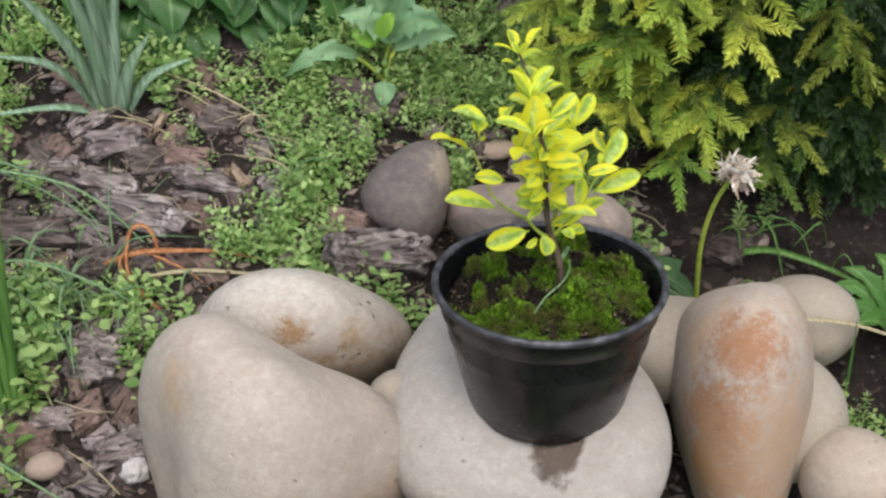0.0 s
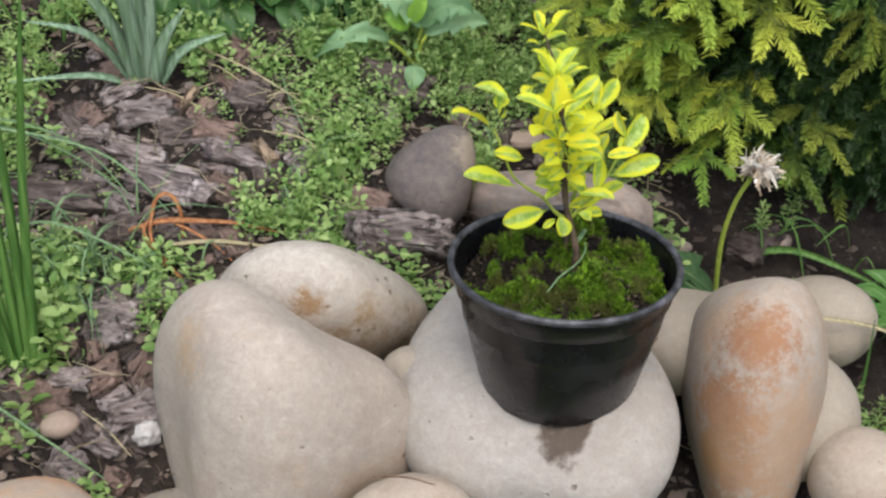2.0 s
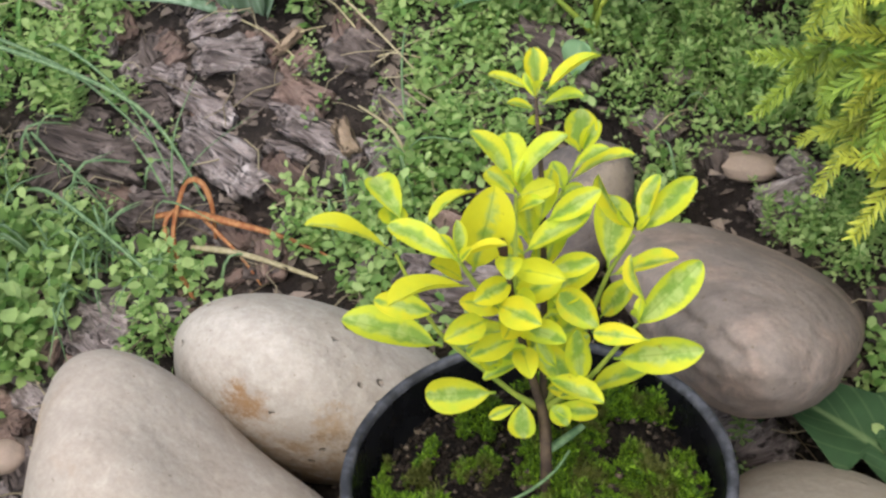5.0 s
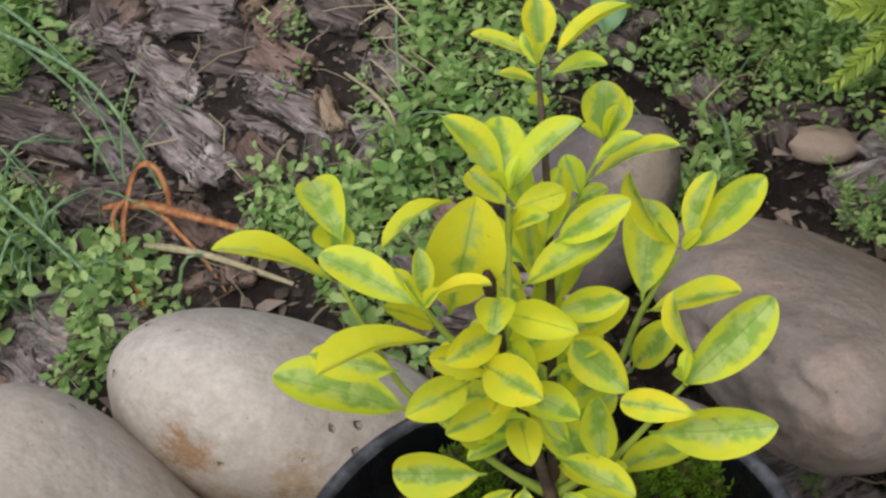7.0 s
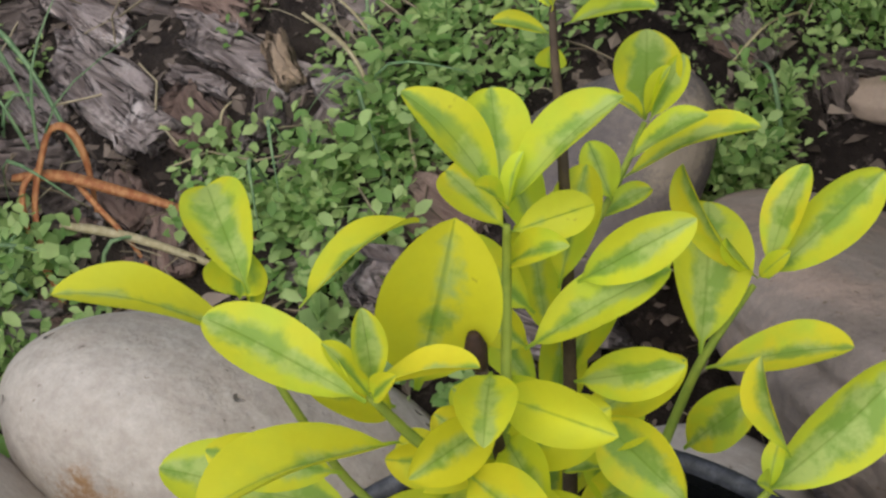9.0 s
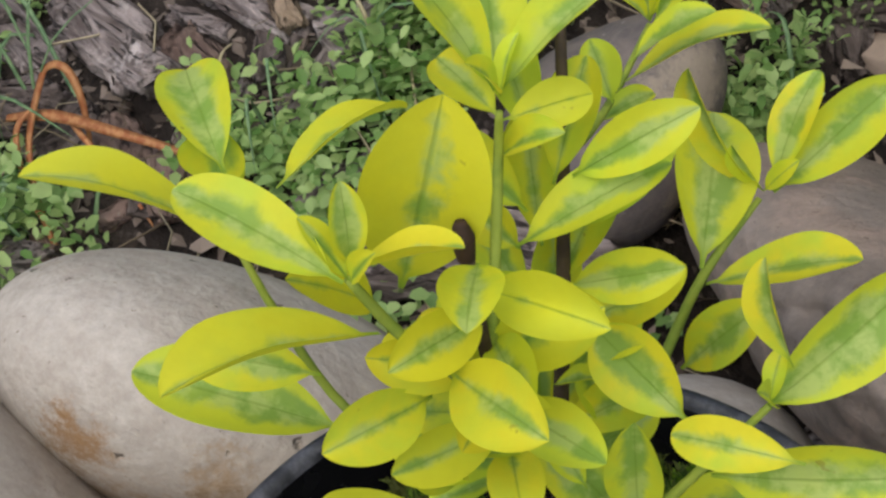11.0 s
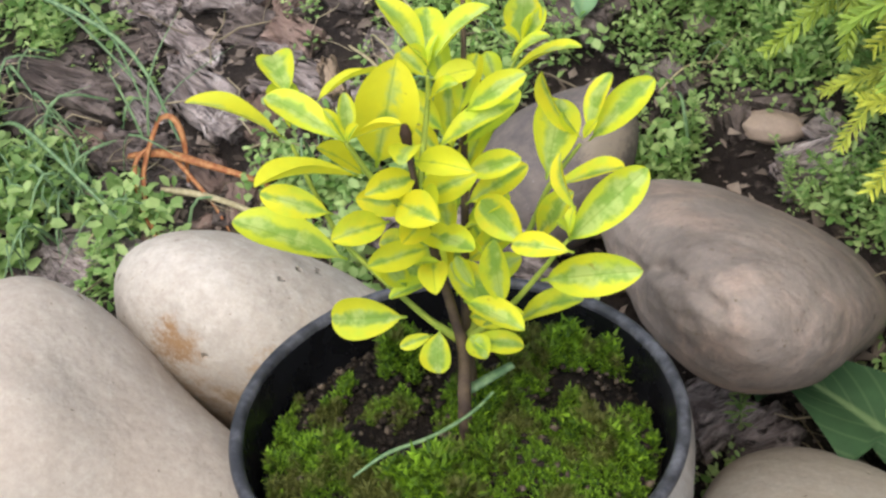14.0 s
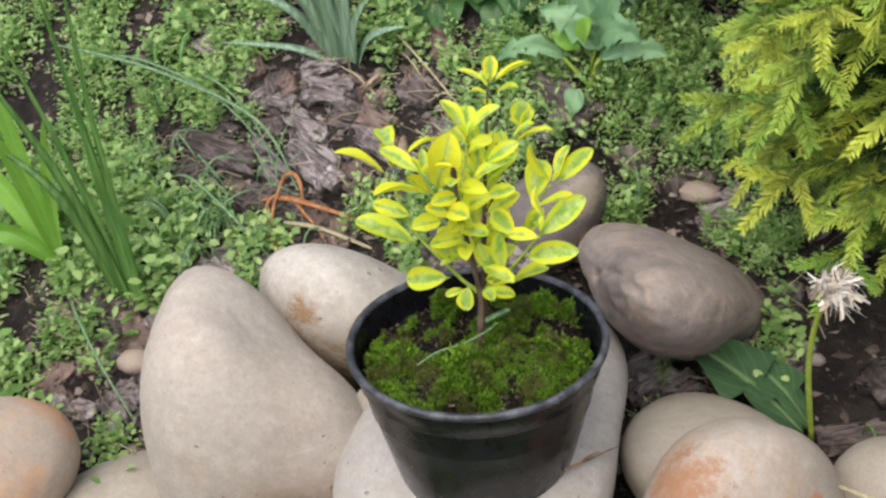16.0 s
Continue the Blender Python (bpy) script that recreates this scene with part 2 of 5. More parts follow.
boulder = stone("pinkish grey boulder with a cracked lower face", (0.0234, 0.1641, 0.1220), (0.762, -0.505, 1.258), (0.0315, 0.0541, 0.1031), (-0.000, -0.004, -0.169, 0.022, 0.067, -0.058, -0.053), PINK, 9, 6, 0.035)


def groove(ob, points, width, depth):
    """Presses a worn crease into a stone along a line of points on its surface."""
    line = [Vector(p) for p in points]
    for v in ob.data.vertices:
        if min((v.co - p).length for p in line) > 0.04:
            continue
        wob = 0.0022 * noise.noise(v.co * 160)
        near = min((v.co - (a + (b - a) * min(1, max(0, (v.co - a).dot(b - a) / (b - a).length_squared)))).length for a, b in zip(line, line[1:]))
        v.co -= v.co.normalized() * depth * math.exp(-((near + wob) / width) ** 2)


groove(boulder, ((-0.0268, -0.0479, 0.0433), (-0.011, -0.0598, 0.0609), (0.0017, -0.0706, 0.0693), (0.011, -0.0776, 0.0722), (0.0173, -0.0808, 0.0718)), 0.0024, 0.0034)
groove(boulder, ((0.012, -0.0481, 0.0684), (0.0135, -0.061, 0.073), (0.0135, -0.0735, 0.0741)), 0.0032, 0.0014)
groove(boulder, ((0.037, -0.0183, 0.0382), (0.0387, -0.0593, 0.0608), (0.0383, -0.0748, 0.0587)), 0.0022, 0.001)
stone("dark grey stone with a pale lichen-covered side", (-0.0605, 0.1754, 0.1494), (-0.932, 0.284, -0.355), (0.0277, 0.0284, 0.0345), (-0.027, 0.071, -0.010, 0.074, -0.040, -0.035, -0.012), DARK, 10)
stone("orange-tinged cream stone on the bare soil", (-0.2729, -0.0998, 0.1070), (2.298, -3.461, 4.803), (0.0443, 0.0458, 0.0417), (0.019, -0.039, -0.026, -0.031, 0.011, -0.048, 0.017), ORANGE_STONE, 11)
stone("dull olive stone sunk in the soil", (-0.1985, -0.0856, 0.0124), (-0.144, -0.117, -0.257), (0.0939, 0.1060, 0.0871), (0.005, 0.002, -0.003, -0.010, -0.003, 0.001, -0.007), TAN, 12)


# ---- pot ----
def lathe(profile, sides=96):
    bm = bmesh.new()
    rings = []
    for r, z in profile:
        rings.append([bm.verts.new((r * math.cos(2 * math.pi * i / sides), r * math.sin(2 * math.pi * i / sides), z)) for i in range(sides)])
    for a, b in zip(rings, rings[1:]):
        for i in range(sides):
            j = (i + 1) % sides
            bm.faces.new((a[i], a[j], b[j], b[i]))
    return bm, rings


def plastic():
    n = Nodes("black_plastic")
    smear = n.noise(45, 5, 0.6)
    stretched = n.node("Mapping", Vector=n.coord, Scale=(60, 60, 4)).outputs["Vector"]
    streak = n.noise(1.0, 5, 0.6, vector=stretched)
    c = n.mix(n.ramp(smear, 0.45, 0.75), (0.0055, 0.0057, 0.0066), (0.014, 0.0145, 0.017))
    c = n.mix(n.math("MULTIPLY", n.ramp(streak, 0.62, 0.8), 0.25), c, (0.08, 0.075, 0.07))
    n.bump(n.noise(220, 3), 0.00015, 0.6)
    return n.finish(c, n.math("ADD", 0.14, n.math("MULTIPLY", smear, 0.26)), 0.45)


def scuffed_rim():
    n = Nodes("scuffed_grey_plastic")
    w = n.ramp(n.noise(90, 6, 0.75), 0.4, 0.72)
    c = n.mix(w, (0.02, 0.02, 0.023), (0.12, 0.12, 0.135))
    n.bump(n.noise(260, 4), 0.0003, 0.7)
    return n.finish(c, 0.5, 0.5)


POT_POSE = pose(0, 0, 0.22, -8)
pot = tagged(new("plant_pot"), "black plastic nursery pot with a scuffed rim, standing on a stone", "plant pot")
pot.matrix_world = POT_POSE
BLACK, SCUFF = plastic(), scuffed_rim()
bm, rings = lathe([(0.0572, -0.0035), (0.0562, -0.0135), (0.0552, -0.0142), (0.0540, -0.016), (0.0492, -0.04), (0.0418, -0.0700), (0.0413, -0.0713), (0.0402, -0.0718), (0.0393, -0.0758), (0.0378, -0.0772), (0.02, -0.0772), (0.0, -0.0772)])
part("body", bm, BLACK, pot)
bm, rings = lathe([(0.0575, -0.0036), (0.0592, -0.0032), (0.0600, -0.0022), (0.0602, -0.0010), (0.0598, 0.0002), (0.0588, 0.0006), (0.0574, 0.0004), (0.0567, -0.0004), (0.0565, -0.0014)])
part("rim", bm, SCUFF, pot, "grey scuffed rolled rim")
bm, rings = lathe([(0.0566, -0.0010), (0.0562, -0.004), (0.0545, -0.013), (0.052, -0.03)])
part("inner_wall", bm, BLACK, pot)


def dome(r, a):
    """Height of the soil in the pot below the rim."""
    x, y = r * np.cos(a), r * np.sin(a)
    return -0.0125 + 0.0085 * (1 - (r / 0.056) ** 2) - 0.004 * step(0.035, 0.055, r) + 0.0018 * np.sin(160 * x + 1) * np.sin(140 * y) + 0.001 * np.sin(330 * x) * np.sin(290 * y + 2)


def peat():
    n = Nodes("black_peat")
    c = n.mix(n.ramp(n.noise(180, 6, 0.7), 0.45, 0.75), (0.01, 0.007, 0.005), (0.04, 0.03, 0.022))
    n.bump(n.noise(240, 6, 0.7), 0.004, 1.0)
    return n.finish(c, 0.95, 0.15)


PEAT = peat()


def build_potting_soil():
    rr, aa = np.linspace(0, 0.0528, 40), np.linspace(0, 2 * np.pi, 120, endpoint=False)
    Rr, A = np.meshgrid(rr, aa, indexing="ij")
    V = np.stack([Rr * np.cos(A), Rr * np.sin(A), dome(Rr, A)], -1).reshape(-1, 3)
    f = [(i * 120 + j, i * 120 + (j + 1) % 120, (i + 1) * 120 + (j + 1) % 120, (i + 1) * 120 + j) for i in range(39) for j in range(120)]
    ob = wrap("potting_soil", mesh_of("potting_soil", V.tolist(), f), PEAT)
    ob.matrix_world = POT_POSE
    tagged(ob, "dark crumbly potting soil filling the black pot", "soil")


build_potting_soil()


def leafy(name, dark, light, rough=0.5, glow=0.25, spread=0.5, by_island=True, lime=None):
    """Green leaf: principled with some light passing through."""
    n = Nodes(name)
    r = n.island() if by_island else n.random()
    c = n.mix(r, dark, light)
    if lime:
        c = n.mix(n.ramp(n.noise(70, 4), 0.5, 0.62), c, lime)
    c = n.tint(c, n.noise(120, 3), spread)
    rib, run = n.attribute("rib").outputs["Fac"], n.attribute("run").outputs["Fac"]
    veins = n.math("MULTIPLY", n.ramp(n.math("SINE", n.math("MULTIPLY", n.math("ADD", run, n.math("MULTIPLY", rib, 0.22)), 75.0)), 0.75, 1.0), n.ramp(run, 0.0, 0.05))
    c = n.mix(n.math("MULTIPLY", veins, 0.14), c, n.mix(0.5, c, (0.35, 0.45, 0.2)))
    c = n.mix(n.math("MULTIPLY", n.ramp(rib, 0.86, 0.98), 0.35), c, (0.3, 0.4, 0.17))
    n.finish(c, rough, 0.35)
    t = n.node("BsdfTranslucent", Color=c)
    m = n.node("MixShader", Fac=glow)
    n.tree.links.new(n.bsdf.outputs[0], m.inputs[1])
    n.tree.links.new(t.outputs[0], m.inputs[2])
    n.tree.links.new(m.outputs[0], n.tree.nodes["Material Output"].inputs["Surface"])
    return n.mat


MOSS = leafy("bright_moss", (0.018, 0.055, 0.004), (0.21, 0.37, 0.014), 0.7, 0.35, 1.0, True, (0.1, 0.11, 0.02))


def scatter(name, templates, spots, material, label, category, chunk_kind="stuff"):
    """Joins many small copies of a few templates into one mesh. spots: (place, turn 3x3, size, template)."""
    V, F, base = [], [], 0
    for place, turn, size, k in spots:
        tv, tf = templates[k]
        V.append((tv * size) @ np.asarray(turn).T + place)
        F.extend([tuple(i + base for i in f) for f in tf])
        base += len(tv)
    ob = wrap(name, mesh_of(name, np.concatenate(V).tolist(), F), material)
    return tagged(ob, label, category, kind=chunk_kind)


def turned(rng, lean=0.5, normal=None):
    a, b, c = rng.uniform(0, 2 * np.pi), rng.uniform(0, 2 * np.pi), rng.normal(0, lean)
    q = Matrix.Rotation(c, 3, Vector((math.cos(b), math.sin(b), 0))) @ Matrix.Rotation(a, 3, "Z")
    if normal is not None:
        q = Vector((0, 0, 1)).rotation_difference(Vector(normal)).to_matrix() @ q
    return np.array(q)


def moss_template(rng):
    """One moss shoot: a spike ringed by tiny pointed leaves; unit height."""
    V, F = [], []
    for i in range(7):
        a, h = i * 2.4, 0.15 + 0.12 * i
        d = np.array([math.cos(a), math.sin(a), 0])
        s = np.array([-math.sin(a), math.cos(a), 0])
        o = np.array([0, 0, h])
        w, l = 0.1, 0.42 - 0.03 * i
        k = len(V)
        V += [o - s * w, o + s * w, o + d * l + np.array([0, 0, 0.3])]
        F.append((k, k + 1, k + 2))
    return np.array(V), F


def build_moss():
    rng = np.random.default_rng(11)
    tpl = [moss_template(rng) for _ in range(2)]
    spots = []
    m = np.array(POT_POSE.to_3x3())
    for _ in range(30000):
        r, a = 0.0515 * math.sqrt(rng.random()), rng.uniform(0, 2 * np.pi)
        x, y = r * math.cos(a), r * math.sin(a)
        patch = noise.noise(Vector((x * 55, y * 55, 3))) + 0.5 * noise.noise(Vector((x * 150, y * 150, 8)))
        bare = 0.24 * step(-0.005, 0.035, y) - 0.22 + 0.2 * step(0.012, -0.03, x) + 0.35 * step(0.012, 0.0, math.hypot(x + 0.022, y + 0.018))
        if patch < bare + 0.05 * rng.normal():
            continue
        size = 0.0027 * rng.uniform(0.5, 1.7) * (0.75 + 1.3 * max(patch, 0))
        p = np.array([x, y, float(dome(r, a)) - 0.0008 + 0.014 * max(0.0, patch)])
        spots.append((m @ p + np.array(POT_POSE.translation), m @ turned(rng, 0.35), size, int(rng.integers(2))))
    scatter("moss", tpl, spots, MOSS, "bright green cushion moss covering the soil in the pot", "moss")


build_moss()


def pot_litter():
    """Dark crumbs and dead moss bits lying on the potting soil."""
    rng = np.random.default_rng(12)
    m, tpl, spots = np.array(POT_POSE.to_3x3()), [], []
    for k in range(4):
        q = rng.normal(0, 1, (6, 3)) * (1.4, 0.8, 0.6)
        q = np.array([(1, 0, 0), (-1, 0, 0), (0, 1, 0), (0, -1, 0), (0, 0, 0.7), (0, 0, -0.6)]) + 0.2 * q
        tpl.append((q, [(0, 2, 4), (2, 1, 4), (1, 3, 4), (3, 0, 4), (2, 0, 5), (1, 2, 5), (3, 1, 5), (0, 3, 5)]))
    for _ in range(1300):
        r, a = 0.052 * math.sqrt(rng.random()), rng.uniform(0, 2 * np.pi)
        p = np.array([r * math.cos(a), r * math.sin(a), float(dome(r, a)) + 0.0006 + 0.0022 * rng.random() ** 2])
        spots.append((m @ p + np.array(POT_POSE.translation), m @ turned(rng, 0.6), 0.0009 * rng.uniform(0.5, 1.8), int(rng.integers(4))))
    n = Nodes("dark_litter")
    mat = n.finish(n.mix(n.ramp(n.island(), 0.6, 1.0), (0.018, 0.013, 0.009), (0.11, 0.085, 0.06)), 0.95, 0.2)
    scatter("soil_crumbs", tpl, spots, mat, "dark crumbs and dead moss bits on the potting soil", "soil")


pot_litter()


# ---- variegated shrub ----
def variegated():
    n = Nodes("variegated_leaf")
    across, along = n.attribute("across").outputs["Fac"], n.attribute("along").outputs["Fac"]
    r = n.random()
    yellow = n.mix(r, (0.68, 0.75, 0.045), (0.83, 0.75, 0.035))
    yellow = n.mix(n.ramp(n.noise(110, 3), 0.4, 0.68), yellow, (0.62, 0.74, 0.06))
    yellow = n.mix(n.attribute("gold").outputs["Fac"], yellow, (0.86, 0.73, 0.03))
    shift = n.node("Mapping", Vector=n.coord)
    n.tree.links.new(n.node("CombineXYZ", X=n.math("MULTIPLY", r, 40.0)).outputs[0], shift.inputs["Location"])
    wob = n.math("MULTIPLY", n.math("SUBTRACT", n.noise(170, 4, 0.6, 0.3, vector=shift.outputs["Vector"]), 0.5), 1.25)
    edge = n.math("ADD", across, wob)
    green_width = n.attribute("green").outputs["Fac"]
    g = n.math("MULTIPLY", n.ramp(n.math("SUBTRACT", edge, green_width), 0.15, -0.26), 0.88)
    g = n.math("MULTIPLY", g, n.ramp(across, 0.97, 0.8))
    g = n.math("MULTIPLY", g, n.ramp(n.noise(45, 3, vector=shift.outputs["Vector"]), 0.22, 0.4))
    green = n.mix(n.ramp(n.noise(170, 4, 0.6), 0.42, 0.58), (0.23, 0.41, 0.08), (0.47, 0.61, 0.19))
    c = n.mix(g, yellow, green)
    c = n.tint(c, n.noise(260, 5, 0.7), 0.16)
    c = n.mix(n.math("MULTIPLY", n.ramp(n.noise(420, 2), 0.72, 0.78), 0.5), c, (0.3, 0.24, 0.04))
    vein = n.ramp(across, 0.07, 0.01)
    c = n.mix(n.math("MULTIPLY", vein, 0.35), c, (0.2, 0.34, 0.03))
    c = n.mix(n.ramp(along, 0.2, 0.0), c, (0.3, 0.44, 0.04))
    side = n.math("SINE", n.math("MULTIPLY", n.math("SUBTRACT", along, n.math("MULTIPLY", across, 0.3)), 55.0))
    n.bump(n.math("ADD", n.math("ADD", n.math("MULTIPLY", side, 0.03), n.math("MULTIPLY", vein, -0.8)), n.math("MULTIPLY", n.noise(140, 3), 1.2)), 0.00025, 0.6)
    n.finish(c, n.math("ADD", 0.4, n.math("MULTIPLY", n.noise(150, 3), 0.2)), 0.3)
    t = n.node("BsdfTranslucent", Color=c)
    m = n.node("MixShader", Fac=0.4)
    n.tree.links.new(n.bsdf.outputs[0], m.inputs[1])
    n.tree.links.new(t.outputs[0], m.inputs[2])
    n.tree.links.new(m.outputs[0], n.tree.nodes["Material Output"].inputs["Surface"])
    return n.mat


def bark_stem(name, a, b):
    n = Nodes(name)
    c = n.mix(n.ramp(n.noise(180, 5, 0.6), 0.35, 0.65), a, b)
    n.bump(n.noise(300, 4), 0.0004, 0.8)
    return n.finish(c, 0.75, 0.3)


VARIEGATED = variegated()
WOODY = bark_stem("woody_stem", (0.1, 0.07, 0.042), (0.045, 0.03, 0.022))
GREEN_STEM = bark_stem("green_stem", (0.3, 0.36, 0.05), (0.2, 0.28, 0.04))


def tube(points, radii, sides=10, sub=4):
    """A smooth tapering tube through points."""
    P = [Vector(p) for p in points]
    Q, Rr = [], []
    for i in range(len(P) - 1):
        a, b, c, d = P[max(i - 1, 0)], P[i], P[i + 1], P[min(i + 2, len(P) - 1)]
        for k in range(sub):
            t = k / sub
            Q.append(0.5 * (2 * b + (c - a) * t + (2 * a - 5 * b + 4 * c - d) * t * t + (3 * b - a - 3 * c + d) * t ** 3))
            Rr.append(radii[i] + (radii[i + 1] - radii[i]) * t)
    Q.append(P[-1]), Rr.append(radii[-1])
    bm = bmesh.new()
    rings = []
    for i, q in enumerate(Q):
        d = (Q[min(i + 1, len(Q) - 1)] - Q[max(i - 1, 0)]).normalized()
        s = d.cross(Vector((0.31, 0.2, 0.93)) if abs(d.z) < 0.9 else Vector((1, 0, 0))).normalized()
        u = s.cross(d)
        rings.append([bm.verts.new(q + Rr[i] * (math.cos(2 * math.pi * j / sides) * s + math.sin(2 * math.pi * j / sides) * u)) for j in range(sides)])
    for a, b in zip(rings, rings[1:]):
        for j in range(sides):
            k = (j + 1) % sides
            bm.faces.new((a[j], a[k], b[k], b[j]))
    bm.faces.new(rings[0][::-1]), bm.faces.new(rings[-1])
    return bm


FACING = Vector((0.18, -0.42, 0.86))


def blade_mesh(name, base, tip, ratio, green=0.45, fold=0.22, curl=0.12, rows=18, cols=10, facing=FACING, seed=0, stalk=0.07, gold=0.0):
    """A leaf sheet from base to tip with a keel, a bent midrib and a wavy margin."""
    base, tip = Vector(base), Vector(tip)
    axis = tip - base
    length = axis.length
    d = axis.normalized()
    nrm = (facing - d * facing.dot(d))
    nrm = nrm.normalized() if nrm.length > 0.1 else d.orthogonal().normalized()
    side = d.cross(nrm)
    V, across, along = [], [], []
    for i in range(rows + 1):
        t = 1 - (1 - i / rows) ** 1.5
        u = max(0, (t - stalk) / (1 - stalk))
        w = 0.5 * ratio * length * 2.02 * u ** 0.78 * max(0, 1 - u) ** 0.58
        w = max(w, 0.012 * length * (1 - t))
        arch = curl * length * 4 * t * (1 - t) * (0.6 + 0.8 * t)
        for j in range(cols + 1):
            s = 2 * j / cols - 1
            wave = 0.05 * w * math.sin(9 * t + seed + 2.2 * s) * abs(s)
            V.append(base + d * (t * length) + side * (s * w * (1 - 0.12 * fold)) + nrm * (arch + fold * w * (0.45 * abs(s) + 0.95 * s * s) + wave))
            across.append(abs(s)), along.append(t)
    F = [(i * (cols + 1) + j, i * (cols + 1) + j + 1, (i + 1) * (cols + 1) + j + 1, (i + 1) * (cols + 1) + j) for i in range(rows) for j in range(cols)]
    me = mesh_of(name, [tuple(v) for v in V], F)
    for key, values in (("across", across), ("along", along), ("green", [green] * len(V)), ("gold", [gold] * len(V))):
        me.attributes.new(key, "FLOAT", "POINT").data.foreach_set("value", values)
    return me


shrub = tagged(new("shrub"), "young variegated privet shrub with yellow-edged green leaves in the pot", "shrub")
leaf_count = 0
OPEN_SIDE = Vector((0.36, -0.58, 0.73))


def leaf(base, tip, width, green):
    """One leaf of the shrub. A leaf narrower than its kind is one that stands on edge, turned towards the stem."""
    global leaf_count
    leaf_count += 1
    base, tip = Vector(base), Vector(tip)
    axis = tip - base
    width *= 1.22 if width > 0.3 * axis.length else 1.08
    full = max(width, 0.5 * axis.length)
    d = axis.normalized()
    flat = (OPEN_SIDE - d * OPEN_SIDE.dot(d)).normalized()
    turn = math.acos(min(1.0, width / full))
    inward = Vector((0, 0.02, base.z + 0.03)) - base
    options = [Matrix.Rotation(k * turn, 3, d) @ flat for k in (1, -1)]
    facing = max(options, key=lambda v: v.dot(inward.normalized()) + v.z)
    facing = facing + 0.16 * Vector((math.sin(leaf_count * 2.1), math.cos(leaf_count * 1.3), 0))
    gold = 0.7 * max(0.0, 1 - green / 0.3)
    wrap("leaf", blade_mesh("leaf", base, tip, full / axis.length, green + 0.08 * math.sin(leaf_count * 2.7), 0.2 + 0.3 * ((leaf_count * 0.37) % 1), 0.03 + 0.07 * ((leaf_count * 0.71) % 1), facing=facing, seed=leaf_count, gold=gold), VARIEGATED, shrub)


leaf((-0.0136, 0.0594, 0.3173), (-0.0164, 0.0663, 0.3267), 0.0075, 0.5)
leaf((-0.0085, 0.0544, 0.3216), (0.0024, 0.0705, 0.3238), 0.0043, 0.3)
leaf((-0.0131, 0.0563, 0.3195), (-0.0247, 0.0526, 0.3258), 0.0037, 0.3)
leaf((-0.0130, 0.0603, 0.3110), (0.0003, 0.0606, 0.3164), 0.0046, 0.4)
leaf((-0.0135, 0.0568, 0.3123), (-0.0207, 0.0540, 0.3153), 0.0032, 0.3)
leaf((-0.0122, 0.0547, 0.3128), (-0.0128, 0.0537, 0.3091), 0.0045, 0.3)
leaf((-0.0096, 0.0291, 0.3085), (-0.0210, 0.0302, 0.3241), 0.0060, 0.55)
leaf((-0.0087, 0.0291, 0.3087), (0.0030, 0.0408, 0.3193), 0.0063, 0.5)
leaf((-0.0092, 0.0292, 0.3085), (-0.0157, 0.0421, 0.3152), 0.0092, 0.5)
leaf((-0.0085, 0.0275, 0.3060), (-0.0195, 0.0335, 0.3075), 0.0070, 0.15)
leaf((-0.0082, 0.0277, 0.3055), (0.0005, 0.0345, 0.3060), 0.0062, 0.15)
leaf((-0.0037, 0.0639, 0.2920), (-0.0055, 0.0716, 0.3025), 0.0105, 0.6)
leaf((-0.0025, 0.0625, 0.2935), (0.0005, 0.0700, 0.3005), 0.0046, 0.55)
leaf((-0.0048, 0.0558, 0.2873), (0.0135, 0.0637, 0.2950), 0.0061, 0.35)
leaf((-0.0030, 0.0547, 0.2928), (0.0075, 0.0589, 0.3004), 0.0041, 0.55)
leaf((-0.0062, 0.0482, 0.2862), (-0.0005, 0.0564, 0.2861), 0.0034, 0.5)
leaf((-0.0070, 0.0481, 0.2860), (-0.0146, 0.0517, 0.2855), 0.0036, 0.3)
leaf((-0.0040, 0.0500, 0.2890), (-0.0085, 0.0540, 0.2960), 0.0060, 0.3)
leaf((-0.0168, 0.0113, 0.2896), (-0.0095, 0.0183, 0.3178), 0.0158, 0.08)
leaf((-0.0049, 0.0202, 0.2918), (0.0110, 0.0322, 0.2997), 0.0079, 0.42)
leaf((-0.0092, 0.0270, 0.2995), (0.0008, 0.0258, 0.3078), 0.0041, 0.3)
leaf((-0.0118, -0.0039, 0.3103), (-0.0308, -0.0038, 0.3183), 0.0071, 0.5)
leaf((-0.0129, -0.0007, 0.3083), (-0.0138, 0.0026, 0.3186), 0.0041, 0.7)
leaf((-0.0144, -0.0007, 0.3070), (-0.0006, 0.0031, 0.3122), 0.0033, 0.15)
leaf((-0.0405, 0.0095, 0.2935), (-0.0600, -0.0004, 0.3076), 0.0056, 0.12)
leaf((-0.0322, 0.0053, 0.3111), (-0.0486, 0.0211, 0.3090), 0.0085, 0.5)
leaf((-0.0377, 0.0086, 0.3041), (-0.0374, 0.0121, 0.3106), 0.0089, 0.5)
leaf((-0.0250, 0.0051, 0.3112), (-0.0190, 0.0242, 0.3076), 0.0032, 0.2)
leaf((-0.0114, -0.0011, 0.2981), (-0.0237, -0.0223, 0.3086), 0.0076, 0.15)
leaf((-0.0245, 0.0009, 0.2814), (-0.0397, -0.0056, 0.2890), 0.0080, 0.4)
leaf((-0.0270, 0.0043, 0.2626), (-0.0539, -0.0037, 0.2744), 0.0099, 0.45)
leaf((-0.0093, 0.0023, 0.2823), (-0.0162, -0.0116, 0.2861), 0.0087, 0.25)
